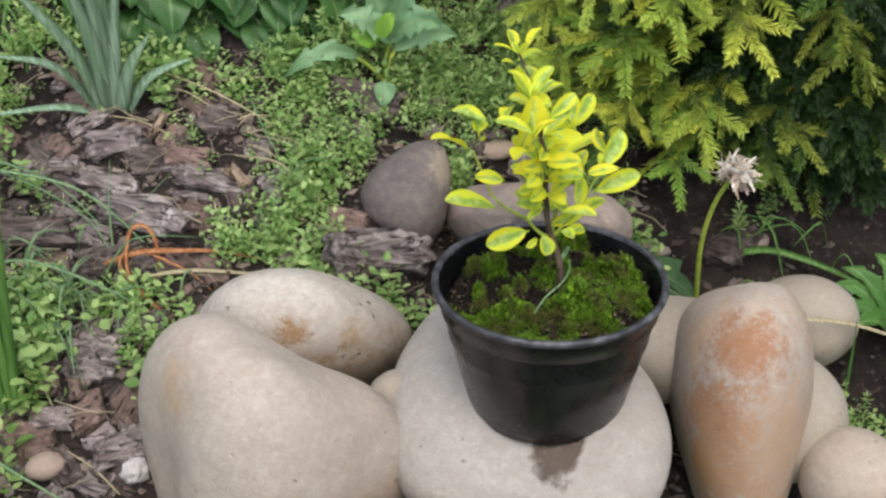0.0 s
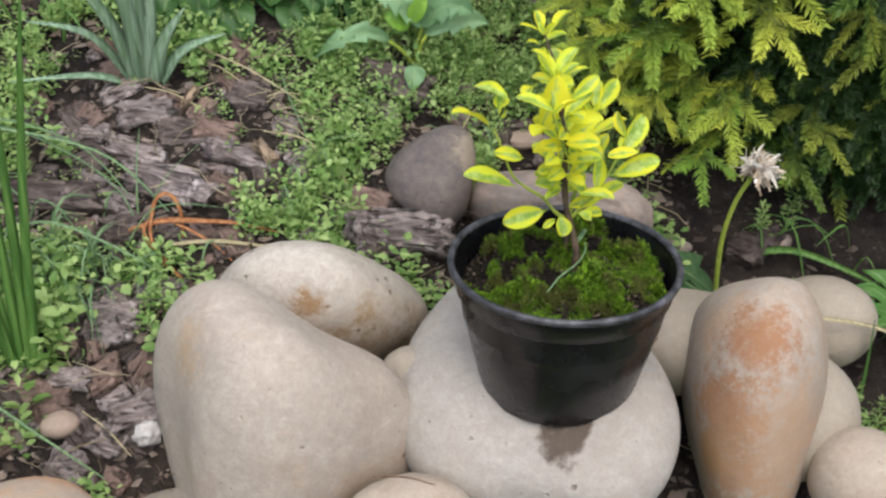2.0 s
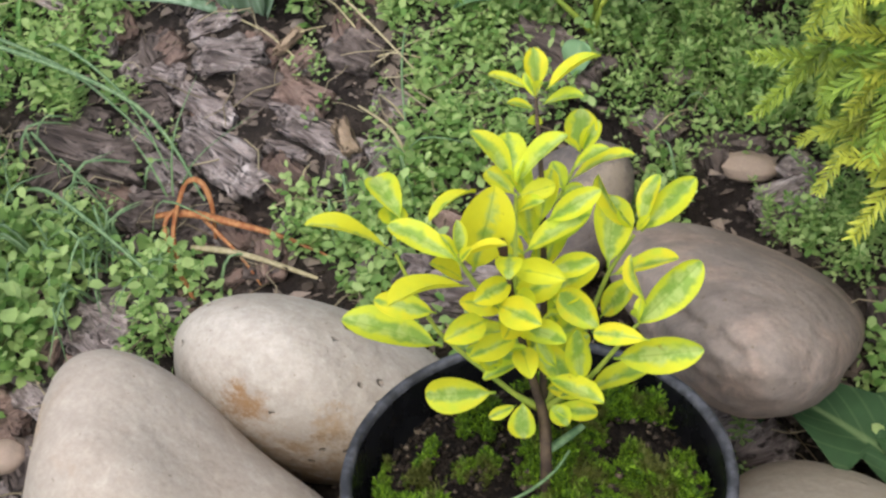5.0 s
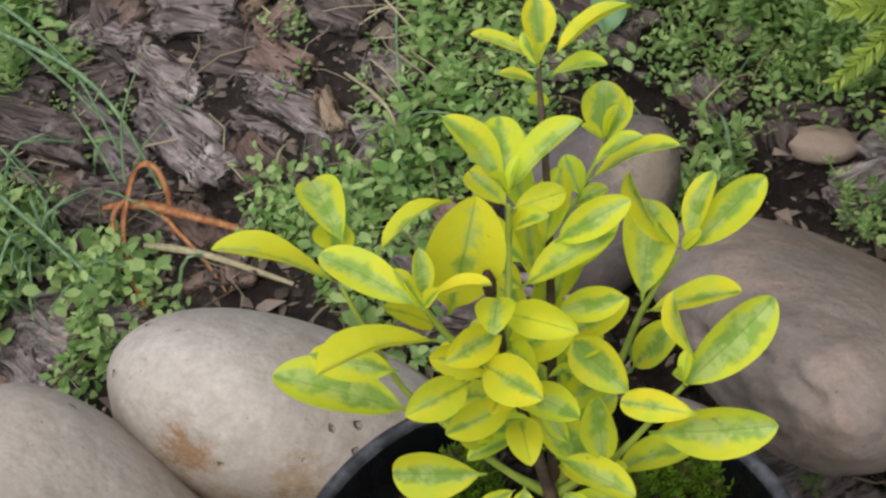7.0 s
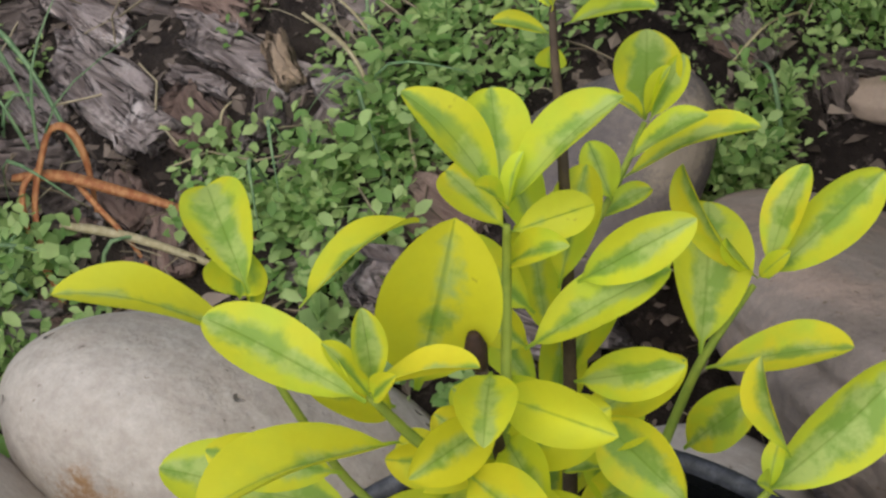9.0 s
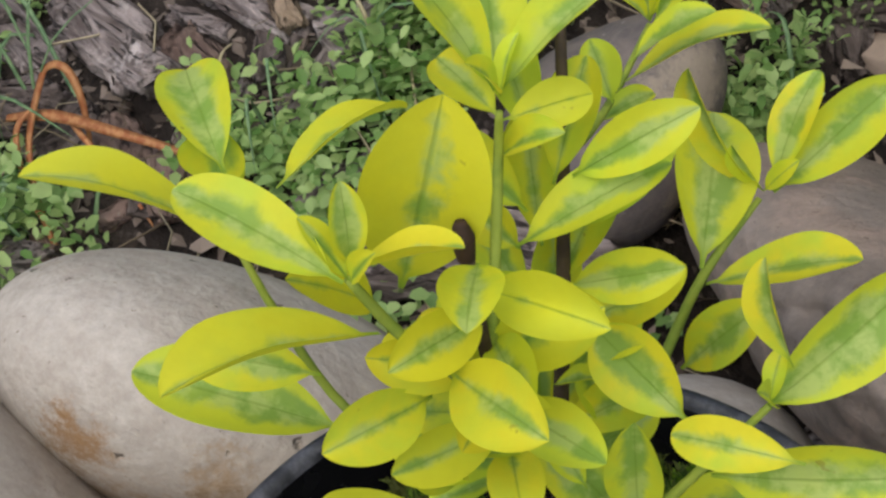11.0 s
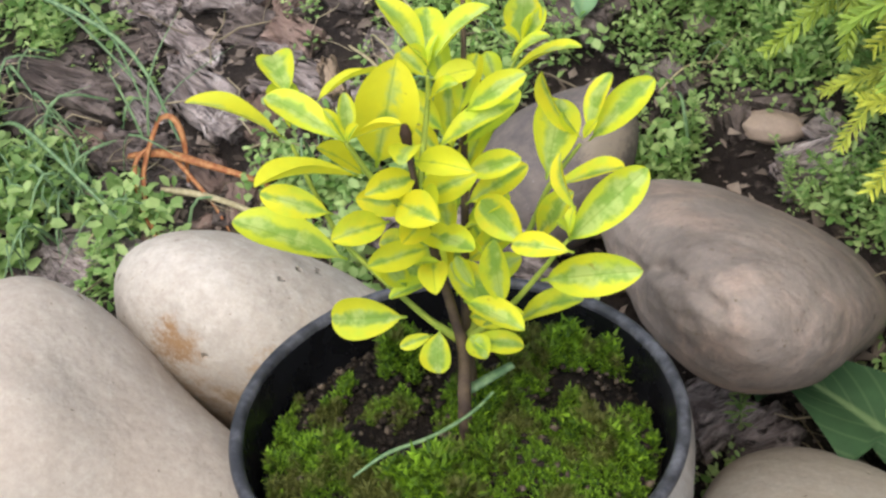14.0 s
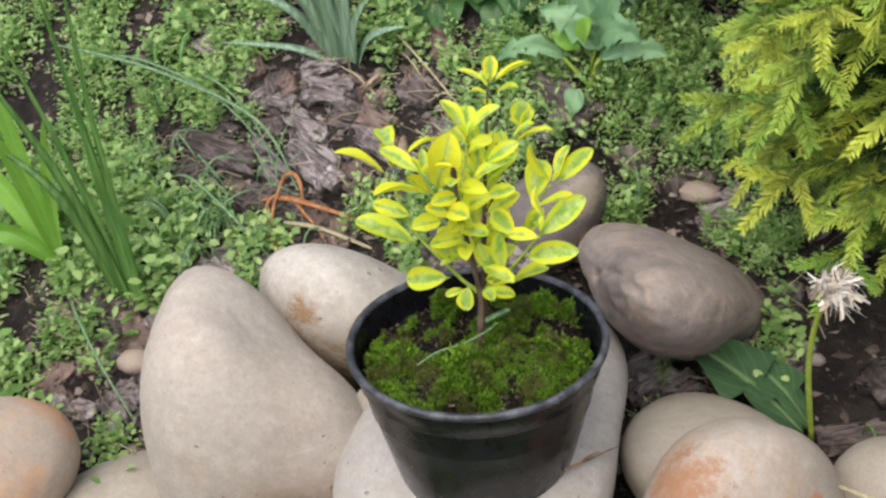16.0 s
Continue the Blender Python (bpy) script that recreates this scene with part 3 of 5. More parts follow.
leaf((-0.0061, 0.0026, 0.2888), (0.0106, -0.0055, 0.2945), 0.0098, 0.16)
leaf((-0.0069, 0.0091, 0.2755), (0.0063, 0.0049, 0.2766), 0.0071, 0.35)
leaf((-0.0046, 0.0077, 0.2854), (0.0082, 0.0161, 0.2905), 0.0098, 0.2)
leaf((-0.0095, 0.0140, 0.2885), (0.0005, 0.0150, 0.2930), 0.0052, 0.3)
leaf((0.0168, 0.0560, 0.2721), (0.0297, 0.0697, 0.2849), 0.0091, 0.5)
leaf((0.0170, 0.0552, 0.2748), (0.0196, 0.0663, 0.2868), 0.0062, 0.55)
leaf((0.0108, 0.0424, 0.2684), (0.0055, 0.0638, 0.2773), 0.0129, 0.6)
leaf((0.0147, 0.0539, 0.2736), (0.0027, 0.0612, 0.2874), 0.0031, 0.3)
leaf((0.0117, 0.0418, 0.2660), (0.0321, 0.0441, 0.2765), 0.0051, 0.35)
leaf((0.0253, 0.0226, 0.2681), (0.0396, 0.0409, 0.2808), 0.0111, 0.6)
leaf((0.0290, 0.0236, 0.2780), (0.0234, 0.0291, 0.2906), 0.0030, 0.4)
leaf((0.0107, 0.0338, 0.2558), (0.0218, 0.0359, 0.2728), 0.0081, 0.5)
leaf((0.0211, 0.0160, 0.2606), (0.0461, 0.0207, 0.2675), 0.0111, 0.4)
leaf((0.0341, 0.0107, 0.2785), (0.0178, 0.0109, 0.2759), 0.0063, 0.45)
leaf((0.0181, 0.0163, 0.2709), (0.0040, 0.0220, 0.2766), 0.0100, 0.5)
leaf((0.0137, 0.0086, 0.2563), (0.0131, 0.0110, 0.2758), 0.0076, 0.55)
leaf((0.0101, 0.0114, 0.2509), (-0.0014, 0.0120, 0.2629), 0.0093, 0.55)
leaf((0.0060, 0.0100, 0.2575), (-0.0005, 0.0135, 0.2640), 0.0045, 0.6)
leaf((0.0034, 0.0074, 0.2556), (0.0222, 0.0036, 0.2556), 0.0066, 0.45)
leaf((0.0119, 0.0160, 0.2427), (0.0296, 0.0209, 0.2524), 0.0065, 0.35)
leaf((0.0049, 0.0042, 0.2455), (0.0177, 0.0093, 0.2427), 0.0065, 0.45)
leaf((0.0047, 0.0058, 0.2457), (0.0113, 0.0017, 0.2435), 0.0069, 0.5)
leaf((-0.0111, 0.0028, 0.2492), (-0.0331, -0.0009, 0.2442), 0.0117, 0.45)
leaf((-0.0042, 0.0056, 0.2445), (-0.0022, -0.0013, 0.2358), 0.0089, 0.55)
leaf((-0.0062, 0.0049, 0.2425), (-0.0129, -0.0009, 0.2411), 0.0040, 0.4)
leaf((-0.0035, 0.0078, 0.2599), (-0.0127, -0.0006, 0.2583), 0.0042, 0.4)
leaf((-0.0098, 0.0035, 0.2594), (-0.0122, 0.0002, 0.2743), 0.0069, 0.5)
leaf((-0.0078, 0.0033, 0.2677), (-0.0008, 0.0070, 0.2673), 0.0018, 0.3)
leaf((-0.0014, 0.0179, 0.2673), (0.0057, 0.0174, 0.2731), 0.0016, 0.3)
leaf((0.0005, 0.0225, 0.2720), (0.0110, 0.0220, 0.2780), 0.0052, 0.4)
leaf((0.0075, 0.0190, 0.2590), (0.0005, 0.0220, 0.2670), 0.0056, 0.4)
leaf((-0.0182, 0.0079, 0.2898), (-0.0221, -0.0015, 0.3041), 0.0060, 0.05)
leaf((-0.0063, 0.0039, 0.2862), (-0.0197, 0.0079, 0.2809), 0.0055, 0.05)
leaf((-0.0060, 0.0230, 0.2880), (-0.0130, 0.0240, 0.2930), 0.0060, 0.2)
leaf((-0.0080, 0.0110, 0.2790), (-0.0165, 0.0130, 0.2820), 0.0060, 0.2)
leaf((-0.0060, 0.0095, 0.2700), (-0.0170, 0.0060, 0.2700), 0.0070, 0.3)
STEMS = (
    (WOODY, ((0.0045, -0.0030, 0.2120), (0.0048, -0.0028, 0.2270), (0.0018, 0.0056, 0.2385), (-0.0010, 0.0085, 0.2480), (-0.0037, 0.0100, 0.2640), (-0.0033, 0.0080, 0.2770), (-0.0040, 0.0078, 0.2890), (-0.0066, 0.0120, 0.2990)), (0.0031, 0.0028, 0.0025, 0.0021, 0.0018, 0.0016, 0.0014, 0.0013)),
    (WOODY, ((0.0015, 0.0060, 0.2140), (0.0000, 0.0110, 0.2400), (-0.0010, 0.0180, 0.2600), (-0.0015, 0.0235, 0.2760), (-0.0030, 0.0310, 0.2930), (-0.0062, 0.0410, 0.3070), (-0.0102, 0.0505, 0.3150), (-0.0118, 0.0550, 0.3190)), (0.0021, 0.0019, 0.0017, 0.0015, 0.0013, 0.0011, 0.0009, 0.0007)),
    (GREEN_STEM, ((-0.0036, 0.0078, 0.2860), (-0.0045, 0.0140, 0.2950), (-0.0080, 0.0245, 0.3010), (-0.0079, 0.0266, 0.3079)), (0.0012, 0.0011, 0.0010, 0.0007)),
    (GREEN_STEM, ((-0.0010, 0.0080, 0.2400), (-0.0071, 0.0060, 0.2465), (-0.0135, 0.0040, 0.2560), (-0.0210, 0.0052, 0.2605), (-0.0290, 0.0060, 0.2680), (-0.0345, 0.0070, 0.2820), (-0.0390, 0.0090, 0.2930)), (0.0014, 0.0013, 0.0012, 0.0011, 0.0010, 0.0009, 0.0007)),
    (GREEN_STEM, ((-0.0030, 0.0062, 0.2799), (-0.0063, 0.0028, 0.2887), (-0.0099, 0.0000, 0.2980), (-0.0128, -0.0018, 0.3082)), (0.0013, 0.0012, 0.0011, 0.0008)),
    (GREEN_STEM, ((0.0005, 0.0090, 0.2385), (0.0061, 0.0240, 0.2500), (0.0079, 0.0368, 0.2566), (0.0107, 0.0441, 0.2654), (0.0154, 0.0540, 0.2724)), (0.0015, 0.0013, 0.0012, 0.0011, 0.0007)),
    (GREEN_STEM, ((0.0010, 0.0085, 0.2390), (0.0085, 0.0105, 0.2470), (0.0150, 0.0125, 0.2545), (0.0205, 0.0172, 0.2618), (0.0265, 0.0225, 0.2700)), (0.0014, 0.0013, 0.0012, 0.0010, 0.0007)),
    (GREEN_STEM, ((-0.0035, 0.0335, 0.2960), (-0.0045, 0.0430, 0.2900), (-0.0052, 0.0552, 0.2872), (-0.0038, 0.0640, 0.2915)), (0.0010, 0.0009, 0.0008, 0.0006)),
)
for material, points, radii in STEMS:
    part("stem", tube(points, [0.66 * q if k else q for k, q in enumerate(radii)]), material, shrub)
part("stub", tube([(-0.0066, 0.0118, 0.2985), (-0.0068, 0.0122, 0.3015), (-0.0071, 0.0127, 0.3038)], [0.0011, 0.0015, 0.0007], 9), bark_stem("dead_wood", (0.03, 0.018, 0.012), (0.06, 0.03, 0.02)), shrub, "dark dead cut end")
# small inner leaves round the stems
rng = np.random.default_rng(31)
for i in range(20):
    a, h = 0.1 + 3.0 * ((i * 0.618) % 1), 0.244 + 0.003 * i
    b = Vector((-0.003 + 0.003 * math.cos(a), 0.012 + 0.0008 * i + 0.003 * math.sin(a), h))
    q = 0.012 + 0.005 * rng.random()
    leaf(b, b + Vector((math.cos(a) * q, math.sin(a) * q, 0.005 + 0.006 * rng.random())), 0.0074, 0.35)
# golden leaves crowding the middle of the main stem
for i in range(10):
    a, h = -2.7 + 2.6 * ((i * 0.618) % 1), 0.262 + 0.0042 * i
    b = Vector((-0.0035 - 0.0001 * i, 0.008 + 0.0003 * i, h))
    q = 0.0155 + 0.004 * rng.random()
    leaf(b, b + Vector((math.cos(a) * q, math.sin(a) * q * 0.8, 0.002 + 0.005 * rng.random())), 0.0078, 0.16 + 0.3 * (i % 3 == 0))
# crowded young leaves at the shoot tips
for i, q in enumerate(((-0.0125, -0.002, 0.308), (-0.0085, 0.0285, 0.3085), (-0.0115, 0.0545, 0.3185), (-0.0037, 0.0635, 0.2925), (-0.037, 0.0085, 0.3), (0.0158, 0.0545, 0.2735), (0.0265, 0.0225, 0.2705))):
    for k in range(2):
        a = i * 1.3 + k * 3.1
        leaf(q, Vector(q) + Vector((math.cos(a) * 0.0045, math.sin(a) * 0.0045, 0.0065 + 0.002 * k)), 0.0026, 0.3)


# ---- bark mulch ----
def bark_material(name, a, b, c3):
    n = Nodes(name)
    grain = n.node("Mapping", Vector=n.coord, Scale=(28, 110, 160)).outputs["Vector"]
    g = n.noise(1.0, 6, 0.65, 1.2, vector=grain)
    c = n.mix(n.ramp(g, 0.35, 0.65), a, b)
    c = n.mix(n.ramp(n.noise(80, 5, 0.65), 0.55, 0.72), c, c3)
    c = n.tint(c, n.random(), 0.5)
    split = n.node("Mapping", Vector=n.coord, Scale=(34, 150, 200)).outputs["Vector"]
    deep = n.ramp(n.noise(1.0, 3, 0.5, 2.0, vector=split), 0.42, 0.34)
    c = n.mix(n.math("MULTIPLY", deep, 0.7), c, (0.014, 0.01, 0.008))
    n.bump(n.math("SUBTRACT", n.math("ADD", g, n.math("MULTIPLY", n.noise(260, 4), 0.4)), n.math("MULTIPLY", deep, 0.8)), 0.004, 1.0)
    return n.finish(c, 0.9, 0.25)


BARK = bark_material("weathered_bark", (0.1, 0.078, 0.072), (0.36, 0.305, 0.29), (0.5, 0.44, 0.42))
RED_BARK = bark_material("reddish_bark", (0.13, 0.085, 0.07), (0.24, 0.17, 0.14), (0.28, 0.2, 0.17))
DARK_BARK = bark_material("dark_brown_bark", (0.045, 0.034, 0.03), (0.16, 0.128, 0.115), (0.24, 0.195, 0.18))
WOOD_CHIP = bark_material("tan_wood_chip", (0.26, 0.19, 0.13), (0.36, 0.27, 0.19), (0.22, 0.16, 0.11))


def slab(length, width, thick, seed, level=4):
    """A flake of bark: stepped, cracked and rounded at the ends."""
    bm = bmesh.new()
    bmesh.ops.create_icosphere(bm, subdivisions=level, radius=1)
    for v in bm.verts:
        x, y, z = v.co
        def box(t, p):
            return math.copysign(abs(t) ** p, t)
        x, y, z = box(x, 0.42), box(y, 0.4), box(z, 0.5)
        q = Vector((x * 2.2 + seed * 7.1, y * 3.1, seed * 2.3))
        out = 0.96 + 0.34 * noise.noise(q) + 0.2 * noise.noise(q * 2.9)
        ridge = noise.noise(Vector((x * length * 90 + seed, y * width * 320, seed * 3)))
        layer = math.floor(3.5 * noise.noise(Vector((x * 1.6, y * 2.6, seed + 9)))) * 0.18
        top = (0.75 + layer + 0.35 * ridge) if z > 0 else 0.8
        v.co = (x * out * length / 2, y * out * width / 2 * (1 + 0.12 * ridge), z * top * thick + 0.0018 * noise.noise(Vector((x * 9, y * 9, seed))))
    return bm


chip_seed = 0
CHIPS = []


def bark_chip(x, y, length, width, angle, material=None, label="weathered grey-brown flake of bark mulch", lift=0.0, thick=0.46, level=4):
    global chip_seed
    chip_seed += 1
    CHIPS.append((x, y, length / 2, width / 2, math.cos(radians(angle)), math.sin(radians(angle))))
    ob = link("bark_chip", slab(length * 1.14, width * 1.3, max(0.0025, width * thick), chip_seed, level), material or BARK)
    e = 0.008
    gx, gy = float(rise(x + e, y) - rise(x - e, y)) / (2 * e), float(rise(x, y + e) - rise(x, y - e)) / (2 * e)
    up = Vector((-gx, -gy, 1)).normalized()
    tilt = Vector((0, 0, 1)).rotation_difference(up).to_matrix() @ Matrix.Rotation(0.22 * math.sin(chip_seed * 2.3), 3, "X") @ Matrix.Rotation(radians(angle), 3, "Z")
    ob.matrix_world = Matrix.Translation((x, y, float(rise(x, y)) + width * thick * 0.4 + lift)) @ tilt.to_4x4()
    return tagged(ob, label, "bark chip", group="bark mulch")


for row in ((-0.246, 0.214, 0.032, 0.016, 17), (-0.252, 0.191, 0.040, 0.011, -17), (-0.229, 0.165, 0.055, 0.018, -24), (-0.183, 0.183, 0.049, 0.011, -12),
            (-0.198, 0.174, 0.021, 0.006, -1), (-0.268, 0.162, 0.038, 0.014, -21), (-0.282, 0.201, 0.025, 0.010, 4), (-0.131, 0.138, 0.039, 0.008, 41),
            (-0.083, 0.130, 0.063, 0.022, 17), (-0.127, 0.144, 0.020, 0.007, 37), (-0.254, 0.079, 0.029, 0.016, -13), (-0.228, 0.090, 0.030, 0.012, 6),
            (-0.274, 0.043, 0.029, 0.012, -15), (-0.256, 0.073, 0.030, 0.017, -16), (-0.236, 0.020, 0.030, 0.017, 16), (-0.271, -0.011, 0.022, 0.013, -5),
            (0.026, 0.225, 0.031, 0.016, 30), (0.030, 0.346, 0.038, 0.022, -18), (0.021, 0.126, 0.028, 0.024, 48), (0.041, 0.120, 0.025, 0.016, 46)):
    bark_chip(*row)
for row in ((-0.193, 0.160, 0.024, 0.015, -33), (-0.200, 0.200, 0.030, 0.012, -19), (-0.285, 0.028, 0.024, 0.014, 1), (-0.254, 0.040, 0.018, 0.014, 30),
            (-0.193, 0.270, 0.024, 0.010, -31)):
    bark_chip(*row, RED_BARK, "flat reddish brown flake of bark mulch")
for row in ((-0.310, 0.156, 0.071, 0.016, -2), (-0.316, 0.171, 0.035, 0.011, -5), (-0.251, 0.136, 0.029, 0.015, 9), (-0.310, 0.035, 0.021, 0.011, -28),
            (-0.086, 0.240, 0.043, 0.021, -8), (-0.001, 0.247, 0.024, 0.007, 7), (-0.335, 0.255, 0.028, 0.011, -31), (0.138, 0.123, 0.035, 0.014, 22),
            (0.158, 0.162, 0.019, 0.016, -30), (0.145, 0.155, 0.023, 0.017, -27)):
    bark_chip(*row, DARK_BARK, "damp dark flake of bark mulch")
bark_chip(-0.168, 0.181, 0.017, 0.007, -50, WOOD_CHIP, "pale tan wood chip leaning on dark bark", 0.006)
bark_chip(-0.218, 0.226, 0.015, 0.004, 62, WOOD_CHIP, "pale splinter of bare wood on dark bark", 0.006)

# loose crumbs of bark and soil between the larger flakes
rng = np.random.default_rng(5)


def lump_template(seed):
    r = np.random.default_rng(seed)
    V = np.array([(1, 0, 0), (-1, 0, 0), (0, 1, 0), (0, -1, 0), (0, 0, 0.6), (0, 0, -0.5)], float) * r.uniform(0.6, 1.2, (6, 1)) + r.normal(0, 0.12, (6, 3))
    return V, [(0, 2, 4), (2, 1, 4), (1, 3, 4), (3, 0, 4), (2, 0, 5), (1, 2, 5), (3, 1, 5), (0, 3, 5)]


def crumbs():
    spots = []
    while len(spots) < 14000:
        x, y = rng.normal(-0.12, 0.26), rng.normal(0.17, 0.2)
        if x > 0.1 and rng.random() < 0.75:
            continue
        s = min(rng.gamma(1.7, 0.0010), 0.0046)
        spots.append((np.array([x, y, float(rise(x, y)) + s * 0.2]), turned(rng, 0.5) @ np.diag([rng.uniform(1, 2.2), 1, 0.7]), s, int(rng.integers(6))))
    n = Nodes("bark_crumbs")
    c = n.mix(n.island(), (0.025, 0.018, 0.014), (0.25, 0.2, 0.165))
    mat = n.finish(n.tint(c, n.noise(200, 3), 0.5), 0.92, 0.2)
    ob = scatter("bark_crumbs", [lump_template(i) for i in range(6)], spots, mat, "scattered dark crumbs of bark and soil on the bed", "bark mulch")
    ob.data.polygons.foreach_set("use_smooth", [False] * len(ob.data.polygons))


crumbs()


def dry_stalks():
    """Thin dead stalks and needles strewn over the bed."""
    r = np.random.default_rng(77)
    tpl = []
    for k in range(5):
        bend = r.normal(0, 0.12, 4)
        V = [(t, bend[i] + a, 0.06 * i * (3 - i) + b) for i, t in enumerate((-1.0, -0.35, 0.35, 1.0)) for a, b in ((-0.022, 0), (0.022, 0), (0, 0.035))]
        tpl.append((np.array(V), [(3 * i + j, 3 * i + (j + 1) % 3, 3 * i + 3 + (j + 1) % 3, 3 * i + 3 + j) for i in range(3) for j in range(3)]))
    spots = []
    while len(spots) < 420:
        x, y = r.uniform(-0.42, 0.1), r.uniform(-0.06, 0.36)
        spots.append((np.array([x, y, float(rise(x, y)) + r.uniform(0.002, 0.011)]), turned(r, 0.16), r.uniform(0.006, 0.021), int(r.integers(5))))
    n = Nodes("dead_stalks")
    mat = n.finish(n.tint(n.mix(n.island(), (0.1, 0.075, 0.05), (0.42, 0.36, 0.24)), n.noise(150, 3), 0.4), 0.85, 0.2)
    scatter("dry_stalks", tpl, spots, mat, "thin dead stalks strewn over weeds and bark mulch", "plant litter")


dry_stalks()

# ---- small stones ----
QUARTZ = stone_material("white_quartz", (0.62, 0.61, 0.6), (0.4, 0.39, 0.38), pits=0.003)
PEACH = stone_material("peach_pebble", (0.32, 0.24, 0.19), (0.26, 0.2, 0.16))
ROUND = (0.0,) * 7
stone("small peach-coloured pebble on the bark mulch", (-0.277, 0.016, 0.090), (0, 0, 0.3), (0.0115, 0.009, 0.007), ROUND, PEACH, 21, 3, 0.08, "pebble")
stone("small pitted white quartz stone beside the cream stone", (-0.226, 0.006, 0.092), (0.2, 0, 0.8), (0.008, 0.007, 0.008), ROUND, QUARTZ, 22, 4, 0.3, "pebble")
stone("flat pinkish pebble under the yew", (0.004, 0.239, 0.138), (0, 0, 0.1), (0.0135, 0.009, 0.006), ROUND, PEACH, 23, 4, 0.08, "pebble")
stone("grey pebble beside the curled stem", (0.063, 0.325, 0.176), (0, 0, 0.4), (0.013, 0.010, 0.009), ROUND, PINK, 24, 3, 0.08, "pebble")
stone("grey pebble half covered by chickweed", (-0.035, 0.262, 0.166), (0, 0, 0.2), (0.007, 0.006, 0.005), ROUND, PINK, 25, 3, 0.1, "pebble")
stone("small cream stone wedged between two large ones", (-0.079, 0.014, 0.128), (0, 0, 0.4), (0.017, 0.014, 0.018), ROUND, TAN, 26, 4, 0.05, "pebble")
stone("cream stone under the large cream stone", (-0.078, -0.078, 0.100), (0, 0.2, 0), (0.038, 0.03, 0.036), ROUND, CREAM, 27, 5, 0.04)
for i, (x, y, s) in enumerate(((-0.245, -0.03, 0.005), (-0.256, 0.062, 0.004), (-0.301, 0.012, 0.006), (0.104, 0.16, 0.006), (0.17, 0.16, 0.007), (-0.01, 0.3, 0.006), (-0.13, 0.19, 0.004), (-0.22, 0.238, 0.004))):
    stone("tiny grey pebble on the dark soil", (x, y, float(rise(x, y)) + s * 0.3), (0, 0, i), (s, s * 0.75, s * 0.6), ROUND, PINK, 30 + i, 2, 0.15, "pebble")

# ---- low green cover ----
FOOTPRINTS = ((-0.151, -0.02, 0.075, 0.055), (-0.135, 0.066, 0.064, 0.046), (-0.012, 0.01, 0.078, 0.095), (0.118, 0.014, 0.05, 0.07), (0.081, 0.069, 0.05, 0.05),
              (0.142, 0.016, 0.04, 0.037), (0.175, -0.043, 0.042, 0.042), (0.175, 0.089, 0.036, 0.032), (0.02, 0.165, 0.055, 0.04), (-0.062, 0.172, 0.03, 0.038), (-0.27, -0.08, 0.035, 0.03))


def free(x, y):
    return all(((x - a) / p) ** 2 + ((y - b) / q) ** 2 > 1 for a, b, p, q in FOOTPRINTS)


def on_bark(x, y):
    return any((((x - a) * c + (y - b) * s) / p) ** 2 + (((y - b) * c - (x - a) * s) / q) ** 2 < 0.8 for a, b, p, q, c, s in CHIPS)


def sprig_template(seed, pairs, spread):
    """A chickweed sprig: crossed pairs of small oval leaves up a short stem; units of one leaf length."""
    r = np.random.default_rng(seed)
    V, F = [], []
    for i in range(pairs):
        h = 0.75 * i + 0.25
        for k in (0, 1):
            a = i * 1.57 + k * np.pi + r.normal(0, 0.25)
            d, s = np.array([math.cos(a), math.sin(a), 0]), np.array([-math.sin(a), math.cos(a), 0])
            lift, l = r.uniform(0.05, 0.55) + (0.3 if i == pairs - 1 else 0), r.uniform(0.75, 1.1) * (0.75 if i == pairs - 1 else 1)
            o = np.array([r.normal(0, spread * h * 0.3), r.normal(0, spread * h * 0.3), h]) + d * 0.25
            w = 0.34 * l
            up = np.array([0, 0, 1.0])
            w *= r.uniform(0.8, 1.15)
            pts = [o, o + d * l * 0.35 + s * w + up * (lift * 0.35 + 0.06), o + d * l * 0.75 + s * w * 0.75 + up * (lift * 0.6 + 0.05), o + d * l + up * lift * 0.62,
                   o + d * l * 0.75 - s * w * 0.75 + up * (lift * 0.6 + 0.05), o + d * l * 0.35 - s * w + up * (lift * 0.35 + 0.06), o + d * l * 0.5 + up * lift * 0.4]
            b = len(V)
            V += pts
            F += [(b, b + 6, b + 1), (b + 1, b + 6, b + 2), (b + 2, b + 6, b + 3), (b + 3, b + 6, b + 4), (b + 4, b + 6, b + 5), (b + 5, b + 6, b)]
    return np.array(V), F


CHICKWEED = leafy("chickweed_leaf", (0.15, 0.295, 0.07), (0.47, 0.61, 0.24), 0.5, 0.48, 0.6)


